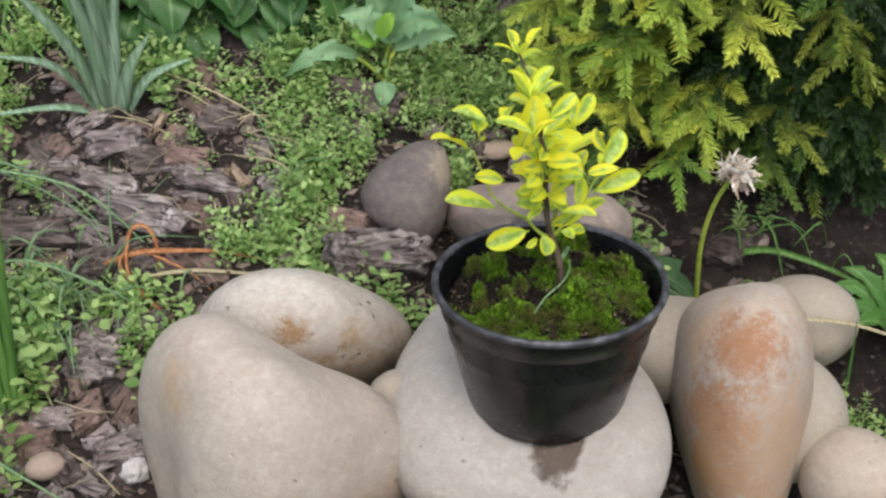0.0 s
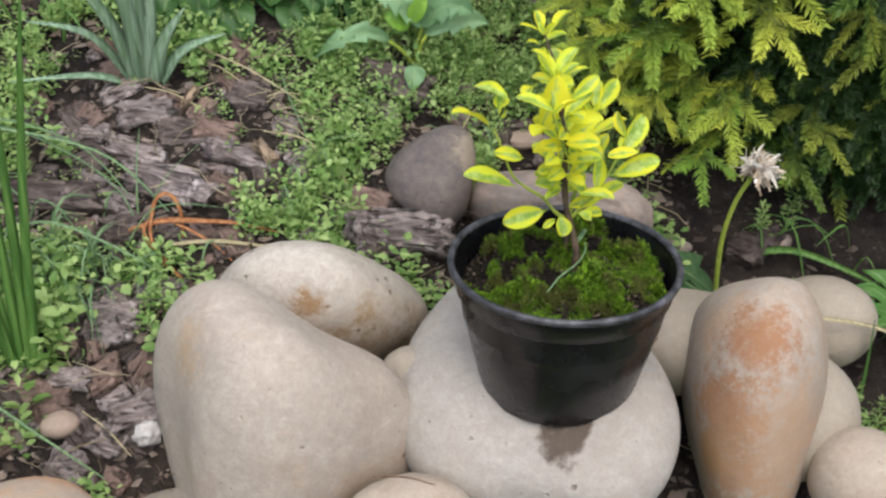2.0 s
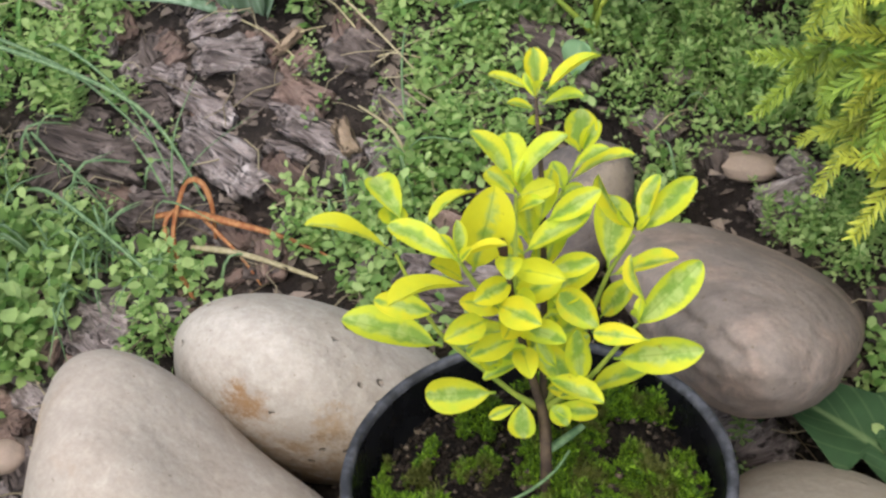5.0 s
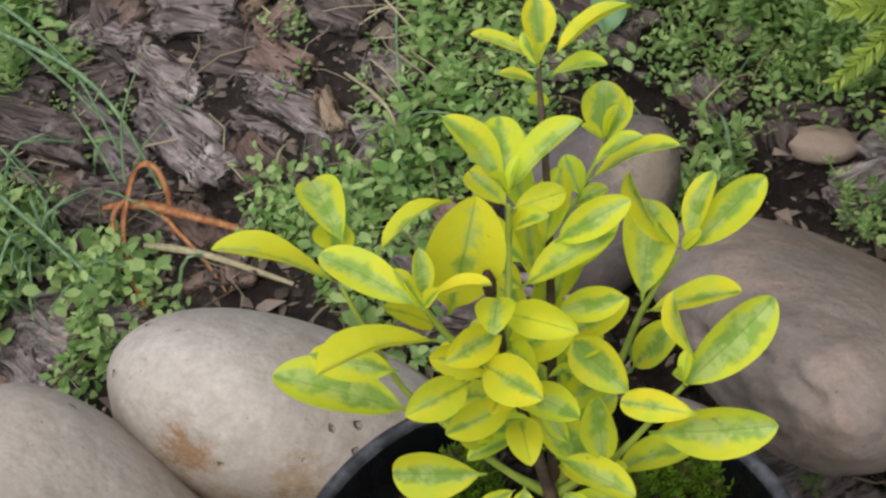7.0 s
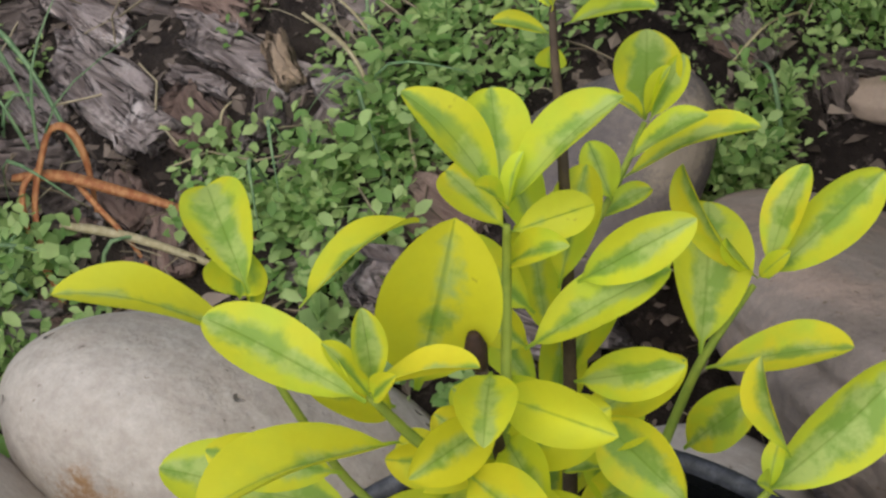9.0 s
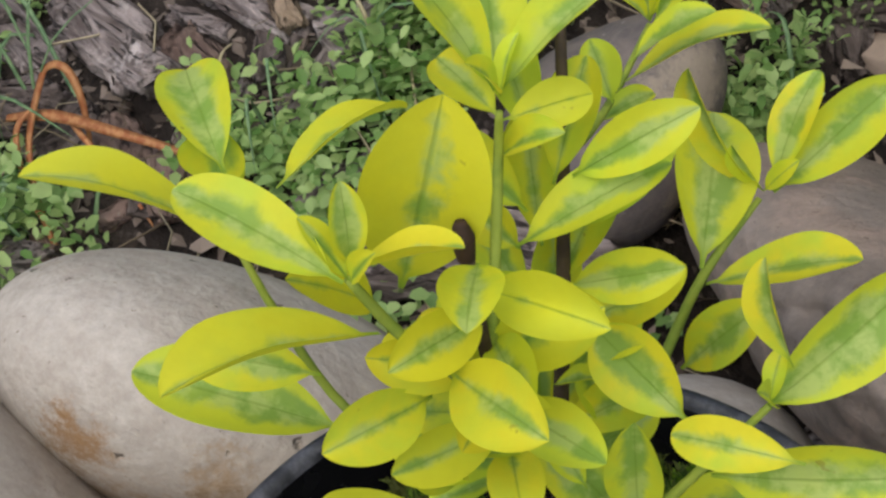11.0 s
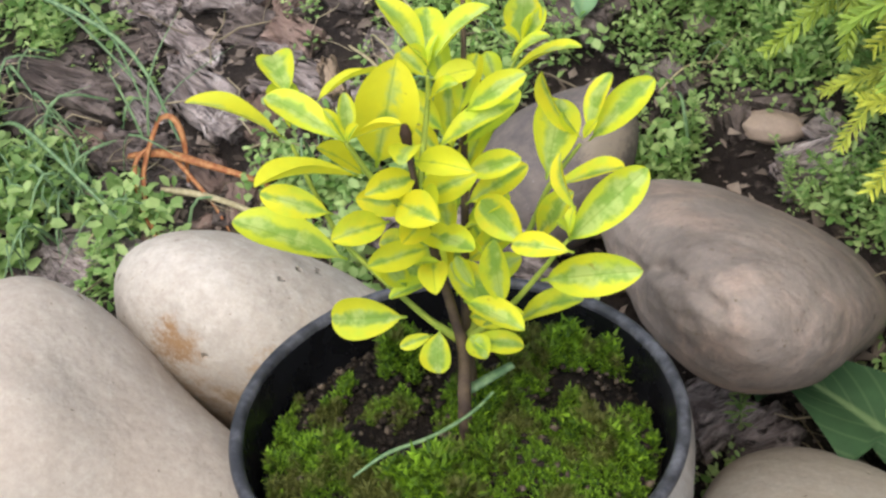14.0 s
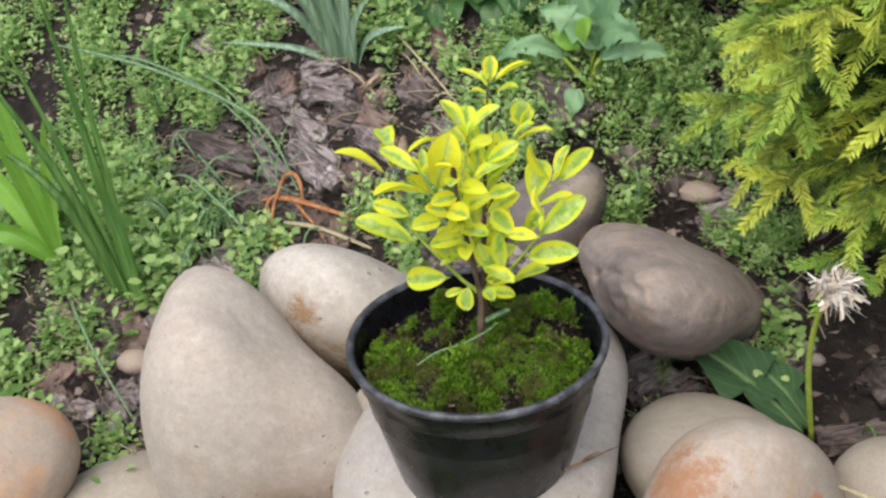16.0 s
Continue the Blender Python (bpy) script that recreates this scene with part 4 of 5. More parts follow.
def lushness(x, y):
    """How thickly the weeds grow."""
    g = 0.36 + 1.05 * noise.noise(Vector((x * 24, y * 24, 1.5))) + 0.4 * noise.noise(Vector((x * 60, y * 60, 4)))
    g -= 0.95 * math.exp(-((x + 0.25) / 0.065) ** 2 - ((y - 0.182) / 0.045) ** 2)
    g -= 0.55 * math.exp(-((x + 0.205) / 0.05) ** 2 - ((y - 0.235) / 0.03) ** 2)
    g -= 0.75 * math.exp(-((x + 0.26) / 0.05) ** 2 - ((y - 0.02) / 0.065) ** 2)
    g -= 0.8 * math.exp(-((x + 0.07) / 0.045) ** 2 - ((y - 0.12) / 0.03) ** 2)
    g -= 0.72 * math.exp(-((x - 0.19) / 0.13) ** 4 - ((y - 0.17) / 0.075) ** 4)
    g += 0.4 * math.exp(-((x - 0.0) / 0.07) ** 2 - ((y - 0.26) / 0.07) ** 2)
    g += 0.05 * math.exp(-((x + 0.32) / 0.06) ** 2 - ((y - 0.04) / 0.08) ** 2)
    g -= 1.2 * math.exp(-((x - 0.015) / 0.034) ** 4 - ((y - 0.233) / 0.016) ** 4)
    g -= 0.7 * math.exp(-((x + 0.195) / 0.05) ** 4 - ((y - 0.123) / 0.016) ** 4)
    g += 0.5 * math.exp(-((x + 0.08) / 0.1) ** 2 - ((y - 0.25) / 0.07) ** 2)
    g += 0.2 * math.exp(-((x + 0.3) / 0.07) ** 2 - ((y - 0.115) / 0.03) ** 2)
    g -= 0.4 * math.exp(-((x + 0.13) / 0.045) ** 2 - ((y - 0.15) / 0.04) ** 2)
    return g


def cover():
    rng = np.random.default_rng(17)
    tpl = [sprig_template(i, 2 + i % 4, 0.5) for i in range(12)]
    spots = []
    # each plant is a small cushion of sprigs with dark soil showing between the cushions
    for _ in range(17000):
        x, y = rng.uniform(-0.62, 0.42), rng.uniform(-0.14, 0.5)
        edge = step(-0.62, -0.5, x) * step(0.42, 0.34, x) * step(0.5, 0.42, y) * step(-0.14, -0.08, y)
        if not free(x, y) or on_bark(x, y) or rng.random() > (lushness(x, y) - 0.02) * edge:
            continue
        fine = float(step(0.17, 0.23, y) * step(-0.14, -0.06, x))
        big = (1 + 0.5 * noise.noise(Vector((x * 16, y * 16, 7)))) * (0.0049 - 0.0012 * fine) * rng.choice((0.75, 0.95, 1.0, 1.35))
        big *= 1 + 0.5 * float(step(0.15, 0.08, y) * step(-0.16, -0.22, x))
        tall = 0.010 * rng.random() ** 2 * (1 + fine)
        for _ in range(int(rng.integers(3, 8))):
            px, py = x + rng.normal(0, 0.0042), y + rng.normal(0, 0.0042)
            if not free(px, py) or (on_bark(px, py) and rng.random() < 0.7):
                continue
            near = math.exp(-((px - x) ** 2 + (py - y) ** 2) / 0.005 ** 2)
            spots.append((np.array([px, py, float(rise(px, py)) + 0.0004 + tall * near]), turned(rng, 0.5) @ np.diag([1, 1, 1 + 0.7 * fine]), big * rng.uniform(0.6, 1.15), int(rng.integers(12))))
    for _ in range(15000):
        x, y = rng.normal(-0.1, 0.7), rng.normal(0.45, 0.6)
        inside = step(-0.62, -0.5, x) * step(0.42, 0.34, x) * step(0.5, 0.42, y) * step(-0.14, -0.08, y)
        if not free(x, y) or rng.random() > step(-0.9, -0.1, y) or rng.random() < inside or rng.random() > 0.75 + 0.6 * noise.noise(Vector((x * 5, y * 5, 2))):
            continue
        spots.append((np.array([x, y, float(rise(x, y)) + 0.0005]), turned(rng, 0.35), 0.008 * rng.uniform(0.6, 1.6), int(rng.integers(12))))
    scatter("chickweed", tpl, spots, CHICKWEED, "low mat of fresh green chickweed over soil and bark", "ground cover")


cover()


def bedstraw_template(seed):
    """A tall thin weed: a leaning stem with whorls of narrow leaves; one unit high."""
    r = np.random.default_rng(seed)
    V, F = [], []
    lean = r.normal(0, 0.18, 2)
    at = [np.array([lean[0] * t * t, lean[1] * t * t, t]) for t in np.linspace(0, 1, 7)]
    for a, b in zip(at, at[1:]):
        k = len(V)
        for q in (a, b):
            V.extend([q + (0.012, 0, 0), q + (-0.006, 0.01, 0), q + (-0.006, -0.01, 0)])
        F += [(k, k + 1, k + 4, k + 3), (k + 1, k + 2, k + 5, k + 4), (k + 2, k, k + 3, k + 5)]
    for i, q in enumerate(at[1:]):
        for j in range(6):
            a = j * 1.047 + i * 0.5 + r.normal(0, 0.15)
            d, s = np.array([math.cos(a), math.sin(a), r.uniform(0.1, 0.6)]), np.array([-math.sin(a), math.cos(a), 0])
            l, k = r.uniform(0.16, 0.26) * (1.1 - 0.08 * i), len(V)
            V += [q, q + d * l * 0.6 + s * l * 0.17, q + d * l, q + d * l * 0.6 - s * l * 0.17]
            F.append((k, k + 1, k + 2, k + 3))
    return np.array(V), F


def bedstraw():
    rng = np.random.default_rng(29)
    spots = []
    while len(spots) < 520:
        x, y = (rng.uniform(-0.14, 0.13), rng.uniform(0.19, 0.44)) if rng.random() < 0.75 else (rng.uniform(-0.5, 0.3), rng.uniform(0.0, 0.42))
        if free(x, y) and rng.random() < lushness(x, y) and not (-0.31 < x < -0.17 and 0.12 < y < 0.26) and not (-0.15 < x < -0.03 and 0.2 < y < 0.262):
            spots.append((np.array([x, y, float(rise(x, y))]), turned(rng, 0.3), 0.024 * rng.uniform(0.6, 1.35), int(rng.integers(5))))
    scatter("bedstraw", [bedstraw_template(i) for i in range(5)], spots, CHICKWEED, "thin upright weeds with whorls of narrow green leaves", "weed")


bedstraw()


# smaller flakes of mulch wherever the weeds leave the soil bare
rng = np.random.default_rng(41)
flakes = 0
while flakes < 190:
    x, y = (rng.uniform(-0.38, -0.19), rng.uniform(-0.06, 0.1)) if flakes < 85 else (rng.uniform(-0.4, 0.1), rng.uniform(0.09, 0.34)) if flakes < 160 else (rng.uniform(-0.36, -0.15), rng.uniform(0.12, 0.25))
    if free(x, y) and lushness(x, y) < 0.55:
        l = rng.uniform(0.008, 0.024)
        bark_chip(x, y, l, l * rng.uniform(0.45, 0.8), rng.uniform(0, 180), (BARK, RED_BARK, DARK_BARK)[flakes % 3], "small brown flake of bark mulch on the soil", 0.0, 0.3, 3)
        flakes += 1


# ---- blades and broad leaves ----
def ribbon(points, width, taper=1.0, crease=0.25, sub=6, facing=FACING):
    """A narrow leaf blade along points, creased down the middle."""
    P = [Vector(p) for p in points]
    Q = []
    for i in range(len(P) - 1):
        a, b, c, d = P[max(i - 1, 0)], P[i], P[i + 1], P[min(i + 2, len(P) - 1)]
        for k in range(sub):
            t = k / sub
            Q.append(0.5 * (2 * b + (c - a) * t + (2 * a - 5 * b + 4 * c - d) * t * t + (3 * b - a - 3 * c + d) * t ** 3))
    Q.append(P[-1])
    bm = bmesh.new()
    rows = []
    for i, q in enumerate(Q):
        t = i / (len(Q) - 1)
        d = (Q[min(i + 1, len(Q) - 1)] - Q[max(i - 1, 0)]).normalized()
        nrm = facing - d * facing.dot(d)
        nrm = nrm.normalized() if nrm.length > 0.05 else d.orthogonal().normalized()
        s = d.cross(nrm)
        w = width / 2 * (1 - t ** 2.2 * taper) * min(1, 0.55 + 2 * t)
        th = nrm * max(width * 0.035, 0.00015)
        rows.append([bm.verts.new(q + s * w + nrm * w * crease), bm.verts.new(q + th), bm.verts.new(q - s * w + nrm * w * crease), bm.verts.new(q - th * 1.5)])
    for a, b in zip(rows, rows[1:]):
        for j in range(4):
            k = (j + 1) % 4
            bm.faces.new((a[j], a[k], b[k], b[j]))
    return bm


def blade_material(name, a, b, rough=0.45, lime=None):
    n = Nodes(name)
    stripe = n.node("Mapping", Vector=n.coord, Scale=(400, 400, 12)).outputs["Vector"]
    c = n.mix(n.ramp(n.noise(1.0, 3, vector=stripe), 0.35, 0.65), a, b)
    c = n.tint(c, n.random(), 0.35)
    n.finish(c, rough, 0.4)
    t = n.node("BsdfTranslucent", Color=c)
    m = n.node("MixShader", Fac=0.2)
    n.tree.links.new(n.bsdf.outputs[0], m.inputs[1])
    n.tree.links.new(t.outputs[0], m.inputs[2])
    n.tree.links.new(m.outputs[0], n.tree.nodes["Material Output"].inputs["Surface"])
    return n.mat


IRIS_GREEN = blade_material("blue_green_blade", (0.15, 0.25, 0.14), (0.3, 0.42, 0.29))
GRASS_GREEN = blade_material("grass_green_blade", (0.07, 0.17, 0.035), (0.15, 0.29, 0.07))
GREY_GRASS = blade_material("grey_green_blade", (0.11, 0.2, 0.09), (0.21, 0.32, 0.15))
ORANGE = blade_material("dry_orange_blade", (0.34, 0.115, 0.04), (0.5, 0.24, 0.095), 0.6)
STRAW = blade_material("dry_straw", (0.42, 0.36, 0.2), (0.55, 0.48, 0.3), 0.7)


def clump(name, label, category, base):
    ob = tagged(new(name), label, category)
    ob.location = base
    return ob


def add_blade(thing, points, width, material, name="blade", **more):
    o = thing.location
    return part(name, ribbon([Vector(p) - o for p in points], width, **more), material, thing)


iris = clump("iris_plant", "iris clump with broad blue-green sword leaves in the bed", "iris", (-0.248, 0.241, 0.18))
for tip, mid, w in (((-0.305, 0.215, 0.305), (-0.268, 0.232, 0.235), 0.0125), ((-0.272, 0.228, 0.315), (-0.256, 0.235, 0.245), 0.013), ((-0.262, 0.235, 0.33), (-0.25, 0.24, 0.25), 0.0125),
                    ((-0.248, 0.25, 0.33), (-0.246, 0.243, 0.25), 0.011), ((-0.232, 0.25, 0.285), (-0.241, 0.243, 0.235), 0.0095), ((-0.218, 0.24, 0.238), (-0.234, 0.238, 0.213), 0.0108),
                    ((-0.193, 0.24, 0.219), (-0.222, 0.238, 0.207), 0.0095), ((-0.315, 0.22, 0.238), (-0.278, 0.23, 0.222), 0.0081), ((-0.33, 0.21, 0.2), (-0.28, 0.225, 0.196), 0.0068)):
    b = Vector((-0.248 + 0.25 * (mid[0] + 0.248), 0.241, 0.178))
    add_blade(iris, (b, mid, tip), w, IRIS_GREEN, crease=0.3)

tall = clump("daffodil_clump", "clump of tall narrow green leaves beside the path", "leafy clump", (-0.303, 0.052, 0.094))
for tip, mid, w in (((-0.285, 0.048, 0.34), (-0.291, 0.05, 0.22), 0.009), ((-0.262, 0.05, 0.36), (-0.282, 0.05, 0.23), 0.0085), ((-0.345, 0.035, 0.28), (-0.318, 0.045, 0.19), 0.0115),
                    ((-0.385, 0.04, 0.225), (-0.335, 0.048, 0.18), 0.011), ((-0.3, 0.06, 0.31), (-0.302, 0.056, 0.2), 0.0085), ((-0.33, 0.045, 0.3), (-0.312, 0.05, 0.19), 0.0085), ((-0.36, 0.06, 0.2), (-0.328, 0.056, 0.16), 0.007)):
    b = Vector((-0.303 + 0.3 * (mid[0] + 0.303), 0.052, 0.094))
    add_blade(tall, (b, mid, tip), w * 0.72, GRASS_GREEN, crease=0.35)


def grass_tuft(base, count, length, spread, material, seed, label, droop=0.5, width=0.0016):
    r = np.random.default_rng(seed)
    z = float(rise(base[0], base[1]))
    thing = clump("grass_tuft", label, "grass", (base[0], base[1], z))
    for _ in range(int(count * 0.6)):
        a, l = r.uniform(0, 2 * np.pi), length * r.uniform(0.55, 1.15)
        o = Vector((base[0] + r.normal(0, spread), base[1] + r.normal(0, spread), z - 0.002))
        d = Vector((math.cos(a), math.sin(a), 0)) * l * r.uniform(0.4, 0.9)
        add_blade(thing, (o, o + d * 0.35 + Vector((0, 0, l * 0.45)), o + d + Vector((0, 0, l * (0.75 - droop * r.uniform(0.3, 1.2))))), width * r.uniform(0.7, 1.4), material, sub=4)
    return thing


FINE = "tuft of fine grey-green grass beside the bark"
grass_tuft((-0.268, 0.118), 26, 0.05, 0.012, GREY_GRASS, 1, FINE, 0.8)
grass_tuft((-0.295, 0.108), 26, 0.055, 0.014, GREY_GRASS, 2, FINE, 0.8)
grass_tuft((-0.238, 0.105), 18, 0.045, 0.01, GREY_GRASS, 3, FINE, 0.9)
grass_tuft((-0.335, 0.13), 20, 0.06, 0.014, GREY_GRASS, 4, FINE, 0.8)
grass_tuft((-0.36, 0.19), 18, 0.07, 0.02, GRASS_GREEN, 5, "tuft of long arching grass in the bed", 0.7, 0.0024)
grass_tuft((-0.42, 0.14), 18, 0.07, 0.02, GRASS_GREEN, 6, "tuft of long arching grass in the bed", 0.7, 0.0024)
grass_tuft((-0.33, 0.29), 18, 0.07, 0.02, GRASS_GREEN, 7, "tuft of long arching grass in the bed", 0.6, 0.0024)
grass_tuft((-0.15, 0.34), 16, 0.06, 0.02, GRASS_GREEN, 8, "tuft of long arching grass in the bed", 0.5, 0.0022)
grass_tuft((-0.27, 0.095), 16, 0.05, 0.012, GREY_GRASS, 10, FINE, 0.9)
grass_tuft((-0.31, 0.125), 18, 0.065, 0.014, GREY_GRASS, 11, FINE, 0.8)
grass_tuft((-0.25, 0.13), 7, 0.075, 0.008, GREY_GRASS, 12, "few thin upright grass stalks over the bark", 0.2, 0.0012)
grass_tuft((-0.15, 0.17), 7, 0.05, 0.015, GREY_GRASS, 13, "thin grass blades among the chickweed", 0.7, 0.0012)
grass_tuft((-0.12, 0.21), 8, 0.05, 0.02, GREY_GRASS, 14, "thin grass blades among the chickweed", 0.8, 0.0012)
grass_tuft((-0.04, 0.22), 8, 0.045, 0.02, GREY_GRASS, 15, "thin grass blades among the chickweed", 0.8, 0.0012)
grass_tuft((0.15, 0.15), 9, 0.06, 0.02, GRASS_GREEN, 16, "sparse dark grass under the yew", 0.9, 0.0016)
grass_tuft((0.22, 0.16), 9, 0.07, 0.02, GRASS_GREEN, 17, "sparse dark grass under the yew", 0.9, 0.0016)
grass_tuft((0.2, 0.1), 8, 0.06, 0.01, GRASS_GREEN, 9, "sparse tuft of grass beside the grey stone", 0.7, 0.002)


def lying(name, label, category, material, points, width, **more):
    thing = clump(name, label, category, points[0])
    o = thing.location.copy()
    bm = ribbon([Vector(p) - o for p in points], width, **more)
    me = bpy.data.meshes.new(name)
    bm.to_mesh(me)
    bm.free()
    bpy.data.objects.remove(thing)
    ob = wrap(name, me, material)
    ob.location = o
    return tagged(ob, label, category)


lying("dry_blade", "dry orange grass blade curled into a loop", "dry leaf", ORANGE, ((-0.216, 0.129, 0.138), (-0.217, 0.135, 0.154), (-0.222, 0.139, 0.162), (-0.228, 0.139, 0.163), (-0.233, 0.136, 0.157), (-0.234, 0.122, 0.142), (-0.221, 0.106, 0.133), (-0.206, 0.094, 0.122)), 0.0028, taper=0.4)
lying("dry_blade", "dry orange grass blade lying over the weeds", "dry leaf", ORANGE, ((-0.249, 0.130, 0.143), (-0.228, 0.131, 0.149), (-0.205, 0.131, 0.149), (-0.180, 0.132, 0.146), (-0.156, 0.133, 0.138)), 0.0042, taper=0.85)
lying("dry_blade", "thin dry orange blade beside the curled one", "dry leaf", ORANGE, ((-0.225, 0.133, 0.148), (-0.211, 0.126, 0.146), (-0.196, 0.120, 0.139), (-0.185, 0.114, 0.131)), 0.0020, taper=0.7)
lying("dry_blade", "thin dry orange blade hanging over the weeds", "dry leaf", ORANGE, ((-0.236, 0.131, 0.150), (-0.238, 0.123, 0.146), (-0.228, 0.110, 0.136), (-0.214, 0.101, 0.128)), 0.0022, taper=0.5)
lying("dry_blade", "dry straw-coloured blade beside the pale stone", "dry leaf", STRAW, ((-0.224, 0.120, 0.139), (-0.195, 0.121, 0.141), (-0.159, 0.122, 0.135)), 0.0032, taper=0.5)
lying("dry_blade", "orange dry blade bent over the bark", "dry leaf", STRAW, ((-0.1, 0.122, 0.142), (-0.096, 0.117, 0.143), (-0.09, 0.112, 0.131)), 0.002, taper=0.5)
for i, (x, y, a, l) in enumerate(((-0.182, 0.162, 100, 0.016), (-0.033, 0.24, 62, 0.03), (-0.15, 0.2, 150, 0.03), (-0.16, 0.225, 20, 0.03), (-0.215, 0.228, 40, 0.03), (-0.2, 0.245, 150, 0.035), (-0.23, 0.226, 160, 0.04), (-0.12, 0.17, 120, 0.03), (-0.25, 0.01, 140, 0.04), (-0.29, 0.075, 120, 0.06), (-0.06, 0.29, 70, 0.03))):
    c, s = math.cos(radians(a)) * l / 2, math.sin(radians(a)) * l / 2
    pts = [(x - c, y - s, float(rise(x - c, y - s)) + 0.003), (x, y, float(rise(x, y)) + 0.008), (x + c, y + s, float(rise(x + c, y + s)) + 0.003)]
    lying("straw", "dry straw-coloured stalk lying on the mulch", "straw", STRAW, pts, 0.0010, taper=0.3)
for pts, w, m in ((((-0.45, 0.17, 0.2), (-0.36, 0.172, 0.195), (-0.27, 0.165, 0.178), (-0.225, 0.14, 0.15)), 0.0028, GREY_GRASS), (((-0.44, 0.19, 0.18), (-0.38, 0.18, 0.195), (-0.31, 0.172, 0.185), (-0.262, 0.16, 0.16)), 0.0024, GREY_GRASS),
                  (((-0.36, 0.2, 0.165), (-0.33, 0.19, 0.185), (-0.28, 0.17, 0.178), (-0.25, 0.15, 0.155)), 0.002, GREY_GRASS), (((-0.33, 0.13, 0.14), (-0.29, 0.115, 0.16), (-0.24, 0.1, 0.145), (-0.215, 0.095, 0.125)), 0.0022, GREY_GRASS),
                  (((-0.352, 0.04, 0.1), (-0.32, 0.018, 0.112), (-0.28, -0.005, 0.1), (-0.247, -0.02, 0.084)), 0.0022, GREY_GRASS), (((-0.17, 0.2, 0.17), (-0.14, 0.18, 0.175), (-0.125, 0.165, 0.155)), 0.0016, STRAW),
                  (((-0.16, 0.24, 0.19), (-0.15, 0.21, 0.18), (-0.12, 0.15, 0.15)), 0.0013, GREY_GRASS), (((-0.22, 0.26, 0.2), (-0.18, 0.235, 0.195), (-0.14, 0.215, 0.178)), 0.0014, STRAW)):
    lying("fallen_grass", "long thin grass blade arching over the mulch" if m is GREY_GRASS else "dry straw-coloured blade among the chickweed", "grass", m, pts, w, taper=0.6)
lying("fallen_grass", "cut grass blade lying on the moss", "grass", GREY_GRASS, ((-0.0125, -0.031, 0.2240), (-0.006, -0.024, 0.2280), (0.003, -0.016, 0.2298), (0.0085, -0.006, 0.2298), (0.0097, 0.004, 0.2280)), 0.0011, taper=0.3)
lying("fallen_grass", "short cut grass piece lying on the moss", "grass", GREY_GRASS, ((0.003, 0.0005, 0.2285), (0.0075, 0.006, 0.2300), (0.011, 0.013, 0.2295)), 0.0028, taper=0.3)
twig_side = tube([(0.049, -0.002, 0.1595), (0.0515, 0.0, 0.1625), (0.055, 0.005, 0.1625)], [0.0007, 0.0006, 0.0003], 6)
ROOT_BARK = bark_stem("root_bark", (0.22, 0.13, 0.08), (0.1, 0.06, 0.04))
twig = part("root_twig", tube([(0.045, -0.0115, 0.1625), (0.049, -0.002, 0.1595), (0.052, 0.008, 0.156), (0.0567, 0.0192, 0.153)], [0.0009, 0.0008, 0.0006, 0.0003], 6), ROOT_BARK, None)
part("side_root", twig_side, ROOT_BARK, twig)
tagged(twig, "thin brown branching root twig on the white stone", "twig")
thin = part("root_twig", tube([(-0.098, -0.0905, 0.1585), (-0.088, -0.0915, 0.1600), (-0.079, -0.0915, 0.1585), (-0.068, -0.0900, 0.1520)], [0.0004, 0.0005, 0.0005, 0.0003], 6), ROOT_BARK, None)
tagged(thin, "hair-thin dark root lying on the cream stone", "twig")
curl = part("curled_stem", tube([(0.034, 0.362, 0.222), (0.037, 0.352, 0.212), (0.041, 0.341, 0.199), (0.049, 0.33, 0.187), (0.045, 0.325, 0.18), (0.036, 0.326, 0.178), (0.019, 0.329, 0.176)], [0.0028] * 7, 10), GREEN_STEM, None)
tagged(curl, "pale green curled stem lying on the soil", "plant stem")

# ---- dandelion ----
def feathery(n_strands, r, seed):
    rg = np.random.default_rng(seed)
    bm = bmesh.new()
    for _ in range(n_strands):
        d = Vector(rg.normal(0, 1, 3))
        d.z = 0.8 * d.z - 0.1
        d.normalize()
        side = Matrix.Rotation(rg.uniform(0, 6.28), 3, d) @ d.orthogonal().normalized()
        w = r * rg.uniform(0.03, 0.13)
        a = d * r * 0.3
        b = a + (d * 0.35 + side * rg.uniform(0.1, 0.5)) * r * rg.uniform(0.6, 1.2)
        c = b + (d * rg.uniform(-0.2, 0.3) + side * rg.uniform(-0.3, 0.5) + Vector((0.2, 0, -0.3)) + Vector(rg.normal(0, 0.35, 3))) * r * 0.8
        s = d.cross(side)
        v = [bm.verts.new(p) for p in (a - s * w * 0.5, a + s * w * 0.5, b + s * w, b - s * w, c + s * w * 0.4, c - s * w * 0.4)]
        bm.faces.new(v[:4]), bm.faces.new((v[3], v[2], v[4], v[5]))
    return bm


dandelion = clump("dandelion", "dandelion with a withered white head and lobed leaves", "dandelion", (0.118, 0.116, 0.09))
o = dandelion.location
n = Nodes("withered_petals")
PETAL = n.finish(n.mix(n.island(), (0.68, 0.65, 0.58), (0.34, 0.25, 0.17)), 0.8, 0.2)
n = Nodes("dark_petal_core")
CORE = n.finish(n.tint((0.2, 0.13, 0.08), n.noise(300), 0.6), 0.9, 0.2)
part("flower_stalk", tube([Vector(p) - o for p in ((0.118, 0.116, 0.09), (0.1155, 0.1165, 0.125), (0.1155, 0.1165, 0.15), (0.119, 0.115, 0.175), (0.1255, 0.113, 0.194))], [0.0016, 0.0016, 0.0015, 0.0014, 0.0015], 10), GREEN_STEM, dandelion, "curved pale green flower stalk")
